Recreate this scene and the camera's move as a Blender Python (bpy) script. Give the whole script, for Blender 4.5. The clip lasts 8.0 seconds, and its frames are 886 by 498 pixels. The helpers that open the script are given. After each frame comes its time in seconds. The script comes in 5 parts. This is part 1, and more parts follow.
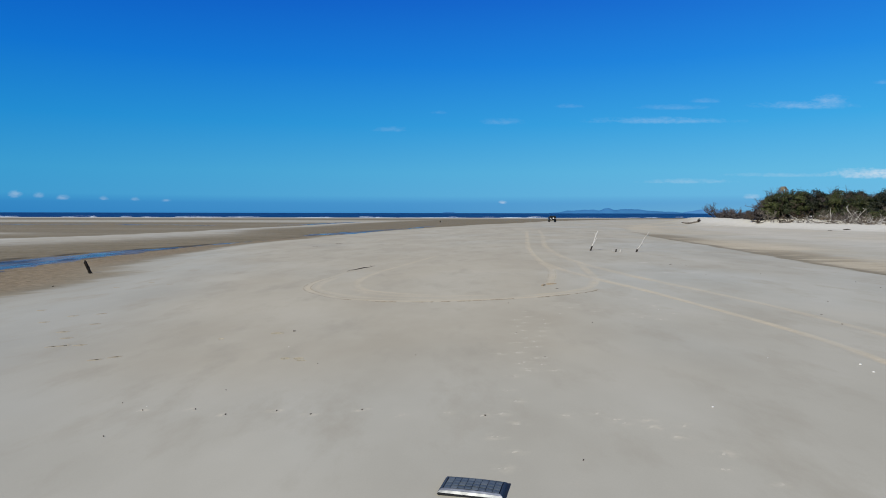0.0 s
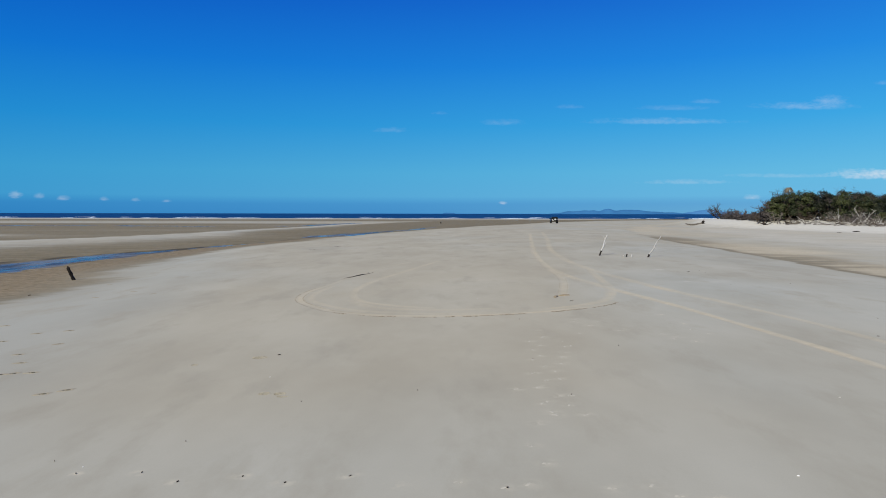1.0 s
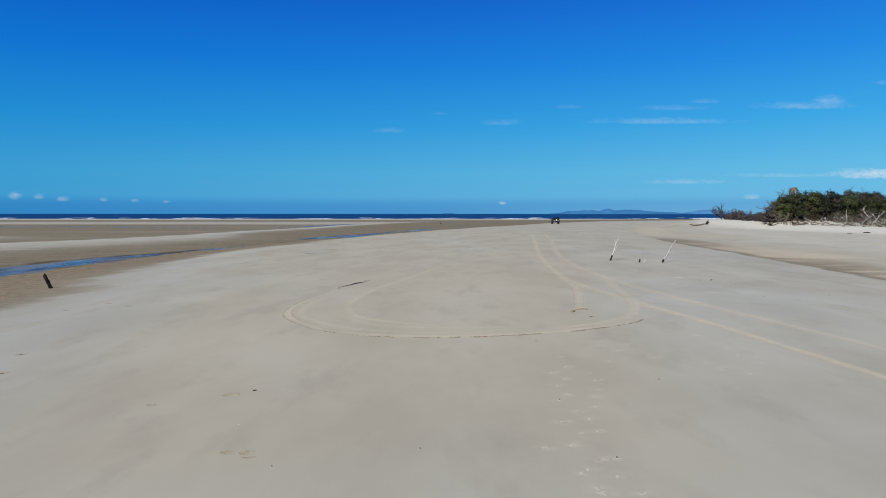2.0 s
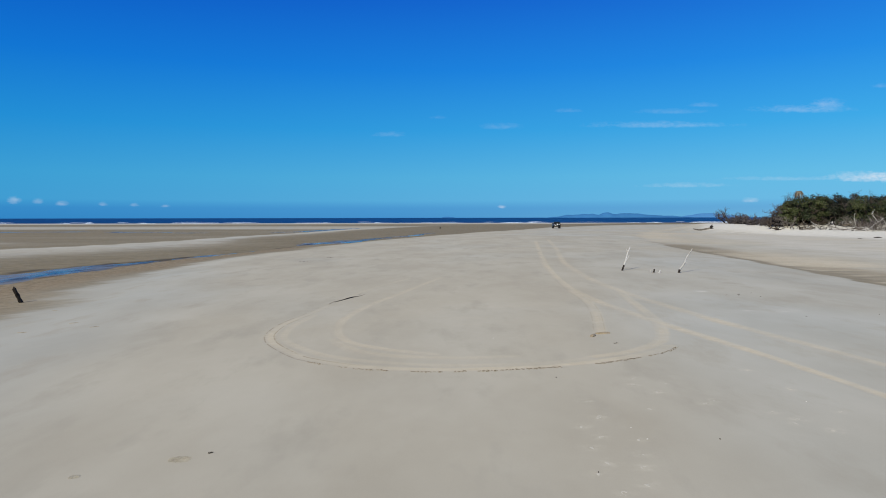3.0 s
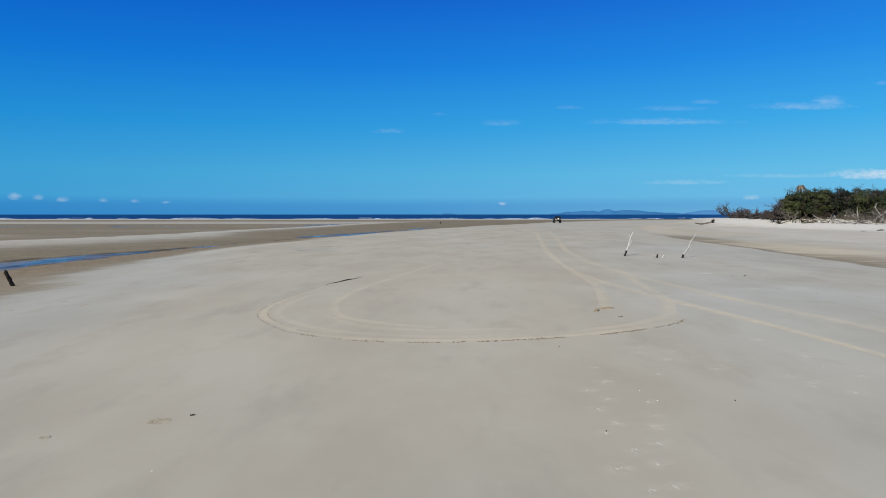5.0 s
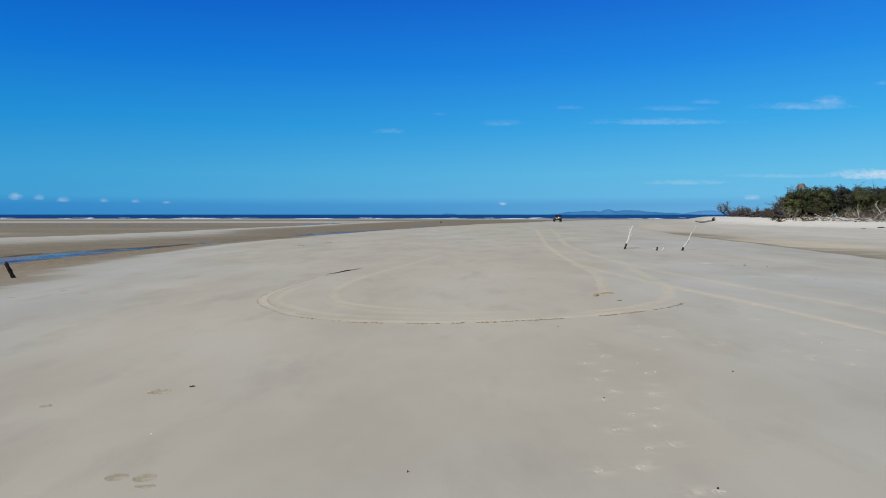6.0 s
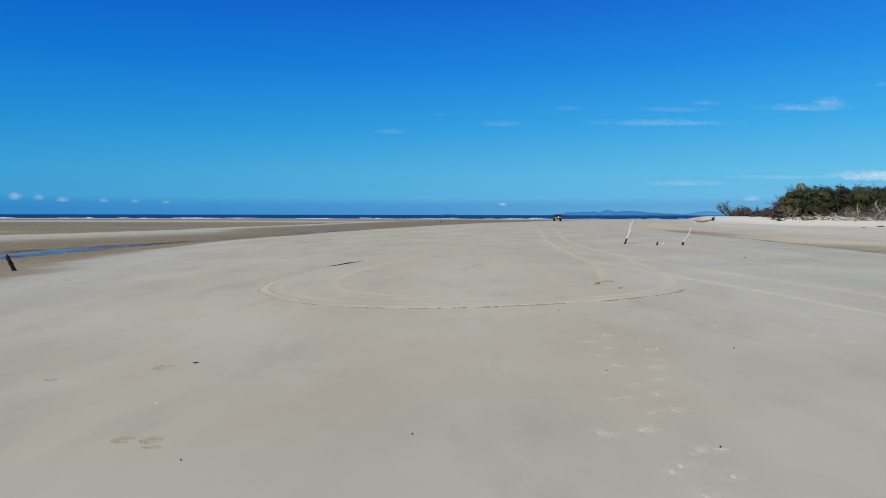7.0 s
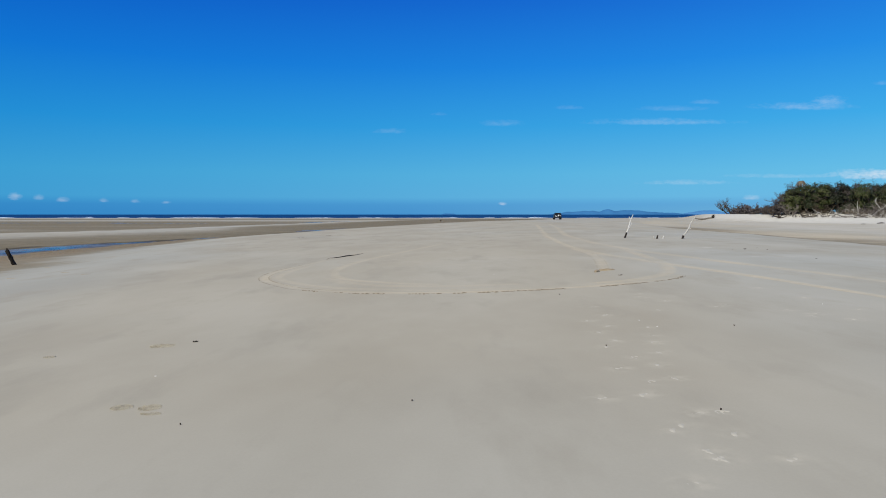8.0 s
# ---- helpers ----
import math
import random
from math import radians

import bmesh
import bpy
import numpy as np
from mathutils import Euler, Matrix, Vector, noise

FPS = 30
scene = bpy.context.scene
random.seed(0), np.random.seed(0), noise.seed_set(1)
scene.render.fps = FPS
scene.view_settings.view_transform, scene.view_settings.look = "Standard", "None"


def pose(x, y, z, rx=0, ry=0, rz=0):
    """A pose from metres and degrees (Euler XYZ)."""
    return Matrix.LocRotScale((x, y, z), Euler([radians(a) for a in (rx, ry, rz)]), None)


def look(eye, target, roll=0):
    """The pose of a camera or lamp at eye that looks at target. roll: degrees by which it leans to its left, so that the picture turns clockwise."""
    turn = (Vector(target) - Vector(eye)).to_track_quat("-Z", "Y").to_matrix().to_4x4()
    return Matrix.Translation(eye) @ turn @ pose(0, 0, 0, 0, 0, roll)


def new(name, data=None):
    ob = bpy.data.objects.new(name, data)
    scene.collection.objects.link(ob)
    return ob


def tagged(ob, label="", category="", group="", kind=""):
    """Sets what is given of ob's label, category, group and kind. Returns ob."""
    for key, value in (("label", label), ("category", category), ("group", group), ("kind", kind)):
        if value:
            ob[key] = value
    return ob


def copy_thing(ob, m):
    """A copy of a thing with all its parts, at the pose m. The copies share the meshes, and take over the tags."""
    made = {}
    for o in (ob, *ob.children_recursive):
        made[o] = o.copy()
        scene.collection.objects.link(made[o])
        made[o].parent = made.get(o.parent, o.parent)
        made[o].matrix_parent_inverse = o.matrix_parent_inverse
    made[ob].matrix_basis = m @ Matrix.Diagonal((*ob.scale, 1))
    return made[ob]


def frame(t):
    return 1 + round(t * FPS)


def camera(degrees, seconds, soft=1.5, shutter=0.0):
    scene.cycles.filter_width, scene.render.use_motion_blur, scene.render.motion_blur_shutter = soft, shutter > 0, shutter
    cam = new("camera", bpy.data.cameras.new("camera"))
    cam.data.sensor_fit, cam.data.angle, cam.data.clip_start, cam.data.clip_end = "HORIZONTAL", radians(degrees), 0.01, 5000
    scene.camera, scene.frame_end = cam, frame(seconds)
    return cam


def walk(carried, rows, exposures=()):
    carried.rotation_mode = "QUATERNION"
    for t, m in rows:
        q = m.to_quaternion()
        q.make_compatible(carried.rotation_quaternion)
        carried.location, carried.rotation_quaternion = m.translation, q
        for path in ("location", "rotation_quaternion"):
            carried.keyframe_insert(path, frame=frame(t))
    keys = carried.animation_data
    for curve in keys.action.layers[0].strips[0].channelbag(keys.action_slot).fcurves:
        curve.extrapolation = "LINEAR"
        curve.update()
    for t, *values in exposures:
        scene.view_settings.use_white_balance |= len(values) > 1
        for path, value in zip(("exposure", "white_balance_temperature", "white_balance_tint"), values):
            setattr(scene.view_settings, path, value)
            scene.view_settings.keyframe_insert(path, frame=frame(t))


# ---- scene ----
cam = camera(68.0, 8.0, soft=1.0)
PATH = [
    (0.0, (0.077, -0.142, 2.3143), (0.077, 1.855, 2.20356), 0.1),
    (0.5, (0.028, 0.612, 2.3843), (0.028, 2.609, 2.27355), 0.1),
    (1, (-0.011, 1.481, 2.4364), (-0.012, 3.478, 2.32755), 0.1),
    (1.5, (-0.071, 2.378, 2.4973), (-0.071, 4.375, 2.38856), 0.1),
    (1.7, (-0.087, 2.765, 2.5223), (-0.087, 4.762, 2.41356), 0.05),
    (2.8, (-0.163, 4.99, 2.6843), (-0.162, 6.988, 2.58475), -0.05),
    (3, (-0.165, 5.372, 2.7113), (-0.163, 7.37, 2.61476), -0.1),
    (3.5, (-0.159, 5.758, 2.7213), (-0.158, 7.755, 2.61775), -0.0),
    (4, (-0.15, 5.841, 2.5783), (-0.15, 7.838, 2.47175), -0.0),
    (4.5, (-0.142, 5.839, 2.3573), (-0.141, 7.836, 2.25075), 0.0),
    (6, (-0.106, 5.783, 1.8460), (-0.107, 7.78, 1.73990), 0.0),
    (6.5, (-0.128, 5.764, 1.7150), (-0.128, 7.762, 1.60890), 0.1),
    (7, (-0.141, 5.734, 1.5860), (-0.141, 7.731, 1.48130), 0.1),
    (7.5, (-0.135, 5.731, 1.4630), (-0.136, 7.729, 1.35790), 0.0),
    (8, (-0.138, 5.732, 1.3450), (-0.138, 7.73, 1.23890), 0.0),
]
walk(cam, [(t, look(eye, target, roll)) for t, eye, target, roll in PATH],
     exposures=[(0.0, 0.0), (1.7, 0.01), (3.0, 0.06), (8.0, 0.06)])

# ---- world, sun ----
SUN_TO = Vector((0.60, 0.80, 0.0)).normalized()      # the way the shadows fall
SUN_UP = radians(37)
world = bpy.data.worlds.new("world")
scene.world = world
world.use_nodes = True
wn, wl = world.node_tree.nodes, world.node_tree.links
wn.clear()


def wmath(op, a, b=None, c=None, clamp=False):
    n = wn.new("ShaderNodeMath")
    n.operation, n.use_clamp = op, clamp
    for i, v in enumerate((a, b, c)):
        if v is None:
            continue
        if isinstance(v, (int, float)):
            n.inputs[i].default_value = v
        else:
            wl.new(v, n.inputs[i])
    return n.outputs[0]


def wmix(kind, fac, a, b):
    n = wn.new("ShaderNodeMix")
    n.data_type, n.blend_type = "RGBA", kind
    for i, v in ((0, fac), (6, a), (7, b)):
        if isinstance(v, (int, float, tuple)):
            n.inputs[i].default_value = v
        else:
            wl.new(v, n.inputs[i])
    return n.outputs[2]


sky = wn.new("ShaderNodeTexSky")
sky.sky_type, sky.sun_disc = "NISHITA", False
sky.sun_elevation = SUN_UP
sky.sun_rotation = math.atan2(-SUN_TO.x, -SUN_TO.y)
sky.air_density, sky.dust_density, sky.ozone_density = 1.0, 0.2, 4.0
coord = wn.new("ShaderNodeTexCoord")
sep = wn.new("ShaderNodeSeparateXYZ")
wl.new(coord.outputs["Generated"], sep.inputs[0])
wx, wy, wz = sep.outputs
# deep polarised blue above, paler towards the sea, a dull blue haze on the horizon
ramp = wn.new("ShaderNodeValToRGB")
wl.new(wmath("MULTIPLY", wz, 2.0, clamp=True), ramp.inputs[0])
stops = [(0.0, (0.048, 0.270, 0.60)), (0.028, (0.056, 0.295, 0.63)), (0.05, (0.085, 0.39, 0.70)), (0.12, (0.075, 0.40, 0.71)),
         (0.26, (0.024, 0.315, 0.72)), (0.43, (0.006, 0.205, 0.70)), (0.62, (0.003, 0.118, 0.60)), (1.0, (0.004, 0.08, 0.42))]
while len(ramp.color_ramp.elements) < len(stops):
    ramp.color_ramp.elements.new(0.5)
for e, (p, c) in zip(ramp.color_ramp.elements, stops):
    e.position, e.color = p, (*c, 1)
tint = wmix("MULTIPLY", 1.0, ramp.outputs[0], (10.0, 10.0, 10.0, 1))
base_sky = wmix("MIX", 0.975, sky.outputs[0], tint)
# the haze on the horizon thins towards the land
low_haze = wmath("MULTIPLY", wmath("MULTIPLY_ADD", wz, -40.0, 1.0, clamp=True), wmath("MULTIPLY_ADD", wx, 1.7, 0.1, clamp=True))
base_sky = wmix("MIX", low_haze, base_sky, (1.15, 3.75, 6.4, 1))
# the side away from the sun is a little paler
pale = wn.new("ShaderNodeCombineColor")
for k, (slope, level) in enumerate(((0.84, 0.99), (0.338, 1.0025), (0.16, 0.978))):
    wl.new(wmath("MULTIPLY_ADD", wx, slope, level), pale.inputs[k])
base_sky = wmix("MULTIPLY", 1.0, base_sky, pale.outputs[0])
# towards the sun, behind the camera, the sky pales
glow = wn.new("ShaderNodeVectorMath")
glow.operation = "DOT_PRODUCT"
wl.new(coord.outputs["Generated"], glow.inputs[0])
glow.inputs[1].default_value = (-SUN_TO.x * math.cos(SUN_UP), -SUN_TO.y * math.cos(SUN_UP), math.sin(SUN_UP))
near_sun = wmath("MULTIPLY_ADD", glow.outputs["Value"], 0.5, 0.0, clamp=True)
base_sky = wmix("MIX", near_sun, base_sky, (4.8, 5.4, 6.2, 1))
# small clouds: middle as x/y and z/y, half width, half height, weight
CLOUDS = [(0.545, 0.161, 0.0660, 0.0070, 0.20), (0.33, 0.138, 0.1000, 0.0060, 0.17), (0.345, 0.158, 0.0500, 0.0050, 0.09), (0.395, 0.168, 0.0200, 0.0045, 0.12),
          (0.088, 0.136, 0.0300, 0.0060, 0.10), (-0.08, 0.124, 0.0220, 0.0050, 0.11), (0.19, 0.16, 0.0200, 0.0040, 0.10), (-0.008, 0.15, 0.0120, 0.0030, 0.08),
          (0.672, 0.058, 0.0800, 0.0105, 0.70), (0.51, 0.057, 0.0800, 0.0040, 0.18), (0.37, 0.047, 0.0600, 0.0045, 0.24), (0.47, 0.024, 0.0125, 0.0052, 0.34),
          (-0.65, 0.025, 0.0097, 0.0072, 0.34), (-0.614, 0.024, 0.0079, 0.0056, 0.27), (-0.578, 0.021, 0.0097, 0.0047, 0.27), (-0.515, 0.02, 0.0070, 0.0037, 0.27),
          (-0.468, 0.019, 0.0079, 0.0033, 0.27), (-0.42, 0.017, 0.0070, 0.0026, 0.23), (0.09, 0.015, 0.0062, 0.0034, 0.53), (0.66, 0.196, 0.0140, 0.0040, 0.10), (0.583, 0.168, 0.0250, 0.0090, 0.24)]
front = wmath("GREATER_THAN", wy, 0.2)
ca, cb = wmath("DIVIDE", wx, wmath("MAXIMUM", wy, 0.2)), wmath("DIVIDE", wz, wmath("MAXIMUM", wy, 0.2))
comb = wn.new("ShaderNodeCombineXYZ")
wl.new(wmath("MULTIPLY", ca, 20.0), comb.inputs[0])
wl.new(wmath("MULTIPLY", cb, 75.0), comb.inputs[1])
cn = wn.new("ShaderNodeTexNoise")
cn.inputs["Scale"].default_value, cn.inputs["Detail"].default_value, cn.inputs["Roughness"].default_value = 1.6, 6.0, 0.62
wl.new(comb.outputs[0], cn.inputs["Vector"])
comb_fine = wn.new("ShaderNodeCombineXYZ")
wl.new(wmath("MULTIPLY", ca, 75.0), comb_fine.inputs[0])
wl.new(wmath("MULTIPLY", cb, 150.0), comb_fine.inputs[1])
cf = wn.new("ShaderNodeTexNoise")
cf.inputs["Scale"].default_value, cf.inputs["Detail"].default_value = 1.5, 5.0
wl.new(comb_fine.outputs[0], cf.inputs["Vector"])
comb_tiny = wn.new("ShaderNodeCombineXYZ")
wl.new(wmath("MULTIPLY", ca, 120.0), comb_tiny.inputs[0])
wl.new(wmath("MULTIPLY", cb, 260.0), comb_tiny.inputs[1])
ct = wn.new("ShaderNodeTexNoise")
ct.inputs["Scale"].default_value, ct.inputs["Detail"].default_value = 1.5, 4.0
wl.new(comb_tiny.outputs[0], ct.inputs["Vector"])
ragged = wmath("SUBTRACT", wmath("MULTIPLY_ADD", cn.outputs[0], 0.45, wmath("MULTIPLY_ADD", cf.outputs[0], 0.38, wmath("MULTIPLY", ct.outputs[0], 0.17))), 0.5)
total = dome = None
for a, b, ra, rb, weight in CLOUDS:
    q = wmath("ADD", wmath("POWER", wmath("ABSOLUTE", wmath("MULTIPLY", wmath("SUBTRACT", ca, a), 1 / ra)), 2.0),
              wmath("POWER", wmath("MULTIPLY", wmath("MAXIMUM", wmath("SUBTRACT", cb, b), wmath("MULTIPLY", wmath("SUBTRACT", b, cb), 1.9)), 1 / rb), 2.0))
    bulk = wmath("SUBTRACT", 1.0, wmath("MULTIPLY", q, 0.4), clamp=True)
    puff = wmath("MULTIPLY", bulk, weight)
    total = puff if total is None else wmath("MAXIMUM", total, puff)
    dome = bulk if dome is None else wmath("MAXIMUM", dome, bulk)
worn = wmath("MULTIPLY", wmath("ADD", wmath("MULTIPLY_ADD", dome, 1.1, -0.42), wmath("MULTIPLY", ragged, 3.4)), 1.0, clamp=True)
thick = wmath("MULTIPLY", wmath("MULTIPLY", total, worn), front, clamp=True)
with_clouds = wmix("MIX", thick, base_sky, (7.4, 7.9, 8.6, 1))
bg = wn.new("ShaderNodeBackground")
bg.inputs["Strength"].default_value = 0.1
wl.new(with_clouds, bg.inputs["Color"])
wout = wn.new("ShaderNodeOutputWorld")
wl.new(bg.outputs[0], wout.inputs[0])

sun_data = bpy.data.lights.new("sun", "SUN")
sun_data.energy, sun_data.angle, sun_data.color = 4.15, radians(0.5), (1.0, 0.952, 0.785)
sun = new("sun", sun_data)
sun_way = Vector((SUN_TO.x * math.cos(SUN_UP), SUN_TO.y * math.cos(SUN_UP), -math.sin(SUN_UP)))
sun.matrix_world = look((-60, -80, 65), Vector((-60, -80, 65)) + sun_way)


# ---- materials ----
class Mat:
    """A principled material and short ways to wire it."""

    def __init__(self, name, color=(0.5, 0.5, 0.5), rough=0.8, metal=0.0, spec=0.3):
        self.m = bpy.data.materials.new(name)
        self.m.use_nodes = True
        self.t = self.m.node_tree
        self.p = self.t.nodes["Principled BSDF"]
        self.set("Base Color", (*color, 1)), self.set("Roughness", rough), self.set("Metallic", metal), self.set("Specular IOR Level", spec)

    def set(self, key, v):
        if hasattr(v, "is_linked"):
            self.t.links.new(v, self.p.inputs[key])
        else:
            self.p.inputs[key].default_value = v

    def node(self, kind, **inputs):
        n = self.t.nodes.new(kind)
        for k, v in inputs.items():
            k = k.replace("_", " ")
            if hasattr(v, "is_linked"):
                self.t.links.new(v, n.inputs[k])
            else:
                n.inputs[k].default_value = v
        return n

    def where(self, scale=(1, 1, 1), turn=0.0, local=False):
        if local:
            src = self.t.nodes.new("ShaderNodeTexCoord").outputs["Object"]
        else:
            src = self.t.nodes.new("ShaderNodeNewGeometry").outputs["Position"]
        n = self.t.nodes.new("ShaderNodeMapping")
        n.inputs["Scale"].default_value, n.inputs["Rotation"].default_value = scale, (0, 0, turn)
        self.t.links.new(src, n.inputs["Vector"])
        return n.outputs[0]

    def noise(self, scale, detail=4.0, rough=0.55, stretch=(1, 1, 1), turn=0.0, local=False):
        return self.node("ShaderNodeTexNoise", Vector=self.where(stretch, turn, local), Scale=scale, Detail=detail, Roughness=rough).outputs[0]

    def math(self, op, a, b=0.0, c=0.0, clamp=False):
        n = self.t.nodes.new("ShaderNodeMath")
        n.operation, n.use_clamp = op, clamp
        for i, v in enumerate((a, b, c)):
            if hasattr(v, "is_linked"):
                self.t.links.new(v, n.inputs[i])
            else:
                n.inputs[i].default_value = v
        return n.outputs[0]

    def span(self, v, lo, hi, a=0.0, b=1.0):
        n = self.node("ShaderNodeMapRange", Value=v)
        for i, k in enumerate((lo, hi, a, b)):
            n.inputs[i + 1].default_value = k
        return n.outputs[0]

    def mix(self, fac, a, b, kind="MIX"):
        n = self.t.nodes.new("ShaderNodeMix")
        n.data_type, n.blend_type = "RGBA", kind
        for i, v in ((0, fac), (6, a), (7, b)):
            if hasattr(v, "is_linked"):
                self.t.links.new(v, n.inputs[i])
            else:
                n.inputs[i].default_value = (*v, 1) if isinstance(v, tuple) else v
        return n.outputs[2]

    def attr(self, name):
        n = self.t.nodes.new("ShaderNodeAttribute")
        n.attribute_name = name
        return n.outputs["Fac"]

    def each(self):
        return self.t.nodes.new("ShaderNodeObjectInfo").outputs["Random"]

    def island(self):
        return self.t.nodes.new("ShaderNodeNewGeometry").outputs["Random Per Island"]

    def bump(self, h, strength=0.3, distance=0.02):
        n = self.node("ShaderNodeBump", Height=h, Strength=strength, Distance=distance)
        self.set("Normal", n.outputs[0])


def grey(k):
    return (k, k, k)


def sand_material():
    """Beach sand: grey on the bank, brown where damp, white where dry, tan where tyres turned it over."""
    m = Mat("beach_sand", rough=0.9, spec=0.04)
    fine, mid = m.noise(60, 6, 0.7), m.noise(1.7, 5, 0.6, (1, 0.55, 1))
    wide, broad = m.noise(0.32, 4, 0.6, (1, 0.5, 1), 0.5), m.noise(0.09, 3, 0.5, (1, 0.6, 1), -0.4)
    bank = m.mix(m.span(wide, 0.36, 0.64), (0.385, 0.345, 0.264), (0.442, 0.402, 0.313))
    cool = m.mix(m.span(wide, 0.36, 0.64), (0.376, 0.364, 0.306), (0.443, 0.431, 0.37))
    bank = m.mix(m.math("ADD", m.attr("cool"), m.span(broad, 0.42, 0.62, -0.3, 0.3), clamp=True), bank, cool)
    bank = m.mix(m.math("MULTIPLY", m.attr("slate"), 0.6), bank, (0.355, 0.343, 0.293))
    patch = m.noise(0.75, 5, 0.62, (1.25, 0.5, 1), 0.55)
    bank = m.mix(m.span(patch, 0.52, 0.72, 0, 0.75), bank, (0.347, 0.315, 0.246))
    bank = m.mix(m.span(mid, 0.55, 0.8, 0, 0.22), bank, (0.475, 0.438, 0.35))
    streak = m.noise(0.5, 5, 0.6, (0.25, 1.6, 1), 0.12)
    damp = m.mix(m.span(streak, 0.35, 0.68), (0.148, 0.123, 0.074), (0.218, 0.183, 0.116))
    white = m.mix(m.span(mid, 0.3, 0.7), (0.555, 0.525, 0.445), (0.625, 0.595, 0.515))
    tan = m.mix(m.span(m.noise(5, 4, 0.6), 0.35, 0.7), (0.485, 0.412, 0.29), (0.565, 0.49, 0.355))
    # edges between the sands are ragged
    ragged = m.math("SUBTRACT", m.math("ADD", m.math("MULTIPLY", streak, 0.6), m.math("MULTIPLY", m.noise(0.9, 5, 0.65, (0.35, 1.2, 1), 0.1), 0.5)), 0.55)

    def torn(key):
        a = m.attr(key)
        hard = m.span(m.math("ADD", a, m.math("MULTIPLY", ragged, 1.3)), 0.34, 0.62)
        return m.math("ADD", m.math("MULTIPLY", a, 0.45), m.math("MULTIPLY", hard, m.math("MULTIPLY", m.span(a, 0.04, 0.4), 0.55)))

    c = m.mix(torn("dry"), bank, white)
    grit = m.noise(2.6, 5, 0.7, (0.5, 1.5, 1), 0.2)
    damp = m.mix(m.span(grit, 0.42, 0.62, 0, 0.5), damp, (0.30, 0.242, 0.162))
    damp = m.mix(m.span(grit, 0.36, 0.44, 0.5, 0.0), damp, (0.15, 0.12, 0.075))
    rusty = m.mix(m.span(m.noise(2.6, 6, 0.75, (0.9, 1.2, 1), 0.2), 0.38, 0.62), (0.155, 0.118, 0.069), (0.31, 0.24, 0.152))
    damp = m.mix(m.math("MULTIPLY", m.attr("rust"), m.span(streak, 0.3, 0.6, 0.55, 0.95)), damp, rusty)
    c = m.mix(torn("wet"), c, damp)
    c = m.mix(torn("tan"), c, tan)
    c = m.mix(m.span(m.math("ADD", m.attr("mud"), m.math("MULTIPLY", ragged, 0.6)), 0.2, 0.6, 0.0, 0.8), c, (0.055, 0.047, 0.036))
    # wheel tracks: turned sand inside, broken dark rim shade painted where the tread's shoulders cut in
    gap = m.math("ADD", m.attr("gap"), m.math("MULTIPLY", m.math("SUBTRACT", m.noise(7, 4, 0.65), 0.5), 0.7))
    wobble = m.math("SUBTRACT", m.noise(2.5, 5, 0.65), 0.5)
    inside = m.span(m.math("ADD", gap, m.math("MULTIPLY", wobble, 1.1)), 0.55, 1.45, 1.0, 0.0)
    tread = m.span(m.math("SINE", m.math("MULTIPLY", gap, 9.0)), -1, 1, 0.7, 1.0)
    scuffed = m.span(m.noise(0.9, 4, 0.6), 0.3, 0.6, 0.45, 1.0)
    c = m.mix(m.math("MULTIPLY", m.math("MULTIPLY", inside, tread), m.math("MULTIPLY", m.attr("track"), scuffed)), c, tan)
    shoulder_shade = m.span(m.math("ABSOLUTE", m.math("SUBTRACT", m.attr("gap"), 0.9)), 0.0, 0.2, 1.0, 0.0)
    broken = m.span(m.noise(2.2, 4, 0.65), 0.38, 0.5)
    c = m.mix(m.math("MULTIPLY", m.math("MULTIPLY", shoulder_shade, broken), m.attr("cut")), c, (0.2, 0.155, 0.1))
    kicked = m.math("MULTIPLY", m.attr("scuff"), m.span(m.noise(9, 3, 0.5), 0.42, 0.62))
    c = m.mix(m.math("MULTIPLY", kicked, 0.7), c, (0.555, 0.50, 0.385))
    c = m.mix(m.span(fine, 0.2, 0.8, 0.0, 1.0), m.mix(1.0, c, grey(0.965), "MULTIPLY"), m.mix(1.0, c, grey(1.035), "MULTIPLY"))
    m.set("Base Color", c)
    m.set("Roughness", m.span(m.attr("wet"), 0, 1, 0.95, 0.8))
    ripple = m.noise(3.2, 4, 0.6, (0.5, 1.6, 1), 0.3)
    m.bump(m.math("ADD", m.math("MULTIPLY", ripple, 0.9), m.math("MULTIPLY", fine, 0.12)), 0.075, 0.03)
    return m.m


def wood_material(name, dark, light, rough=0.85):
    m = Mat(name, rough=rough, spec=0.2)
    grain = m.noise(9, 6, 0.65, (1, 1, 0.18), local=True)
    c = m.mix(m.span(grain, 0.32, 0.68), dark, light)
    m.set("Base Color", m.mix(m.span(m.each(), 0, 1, 0.0, 0.45), c, tuple(0.6 * k for k in dark)))
    m.bump(grain, 0.5, 0.02)
    return m.m


def leaf_material(name, a, b, c3):
    m = Mat(name, rough=0.55, spec=0.35)
    c = m.mix(m.span(m.noise(0.7, 3, 0.6), 0.38, 0.62), a, b)
    c = m.mix(m.span(m.island(), 0.55, 1.0), c, c3)
    m.set("Base Color", m.mix(m.span(m.each(), 0, 1, 0, 0.5), c, tuple(0.65 * k for k in a)))
    return m.m


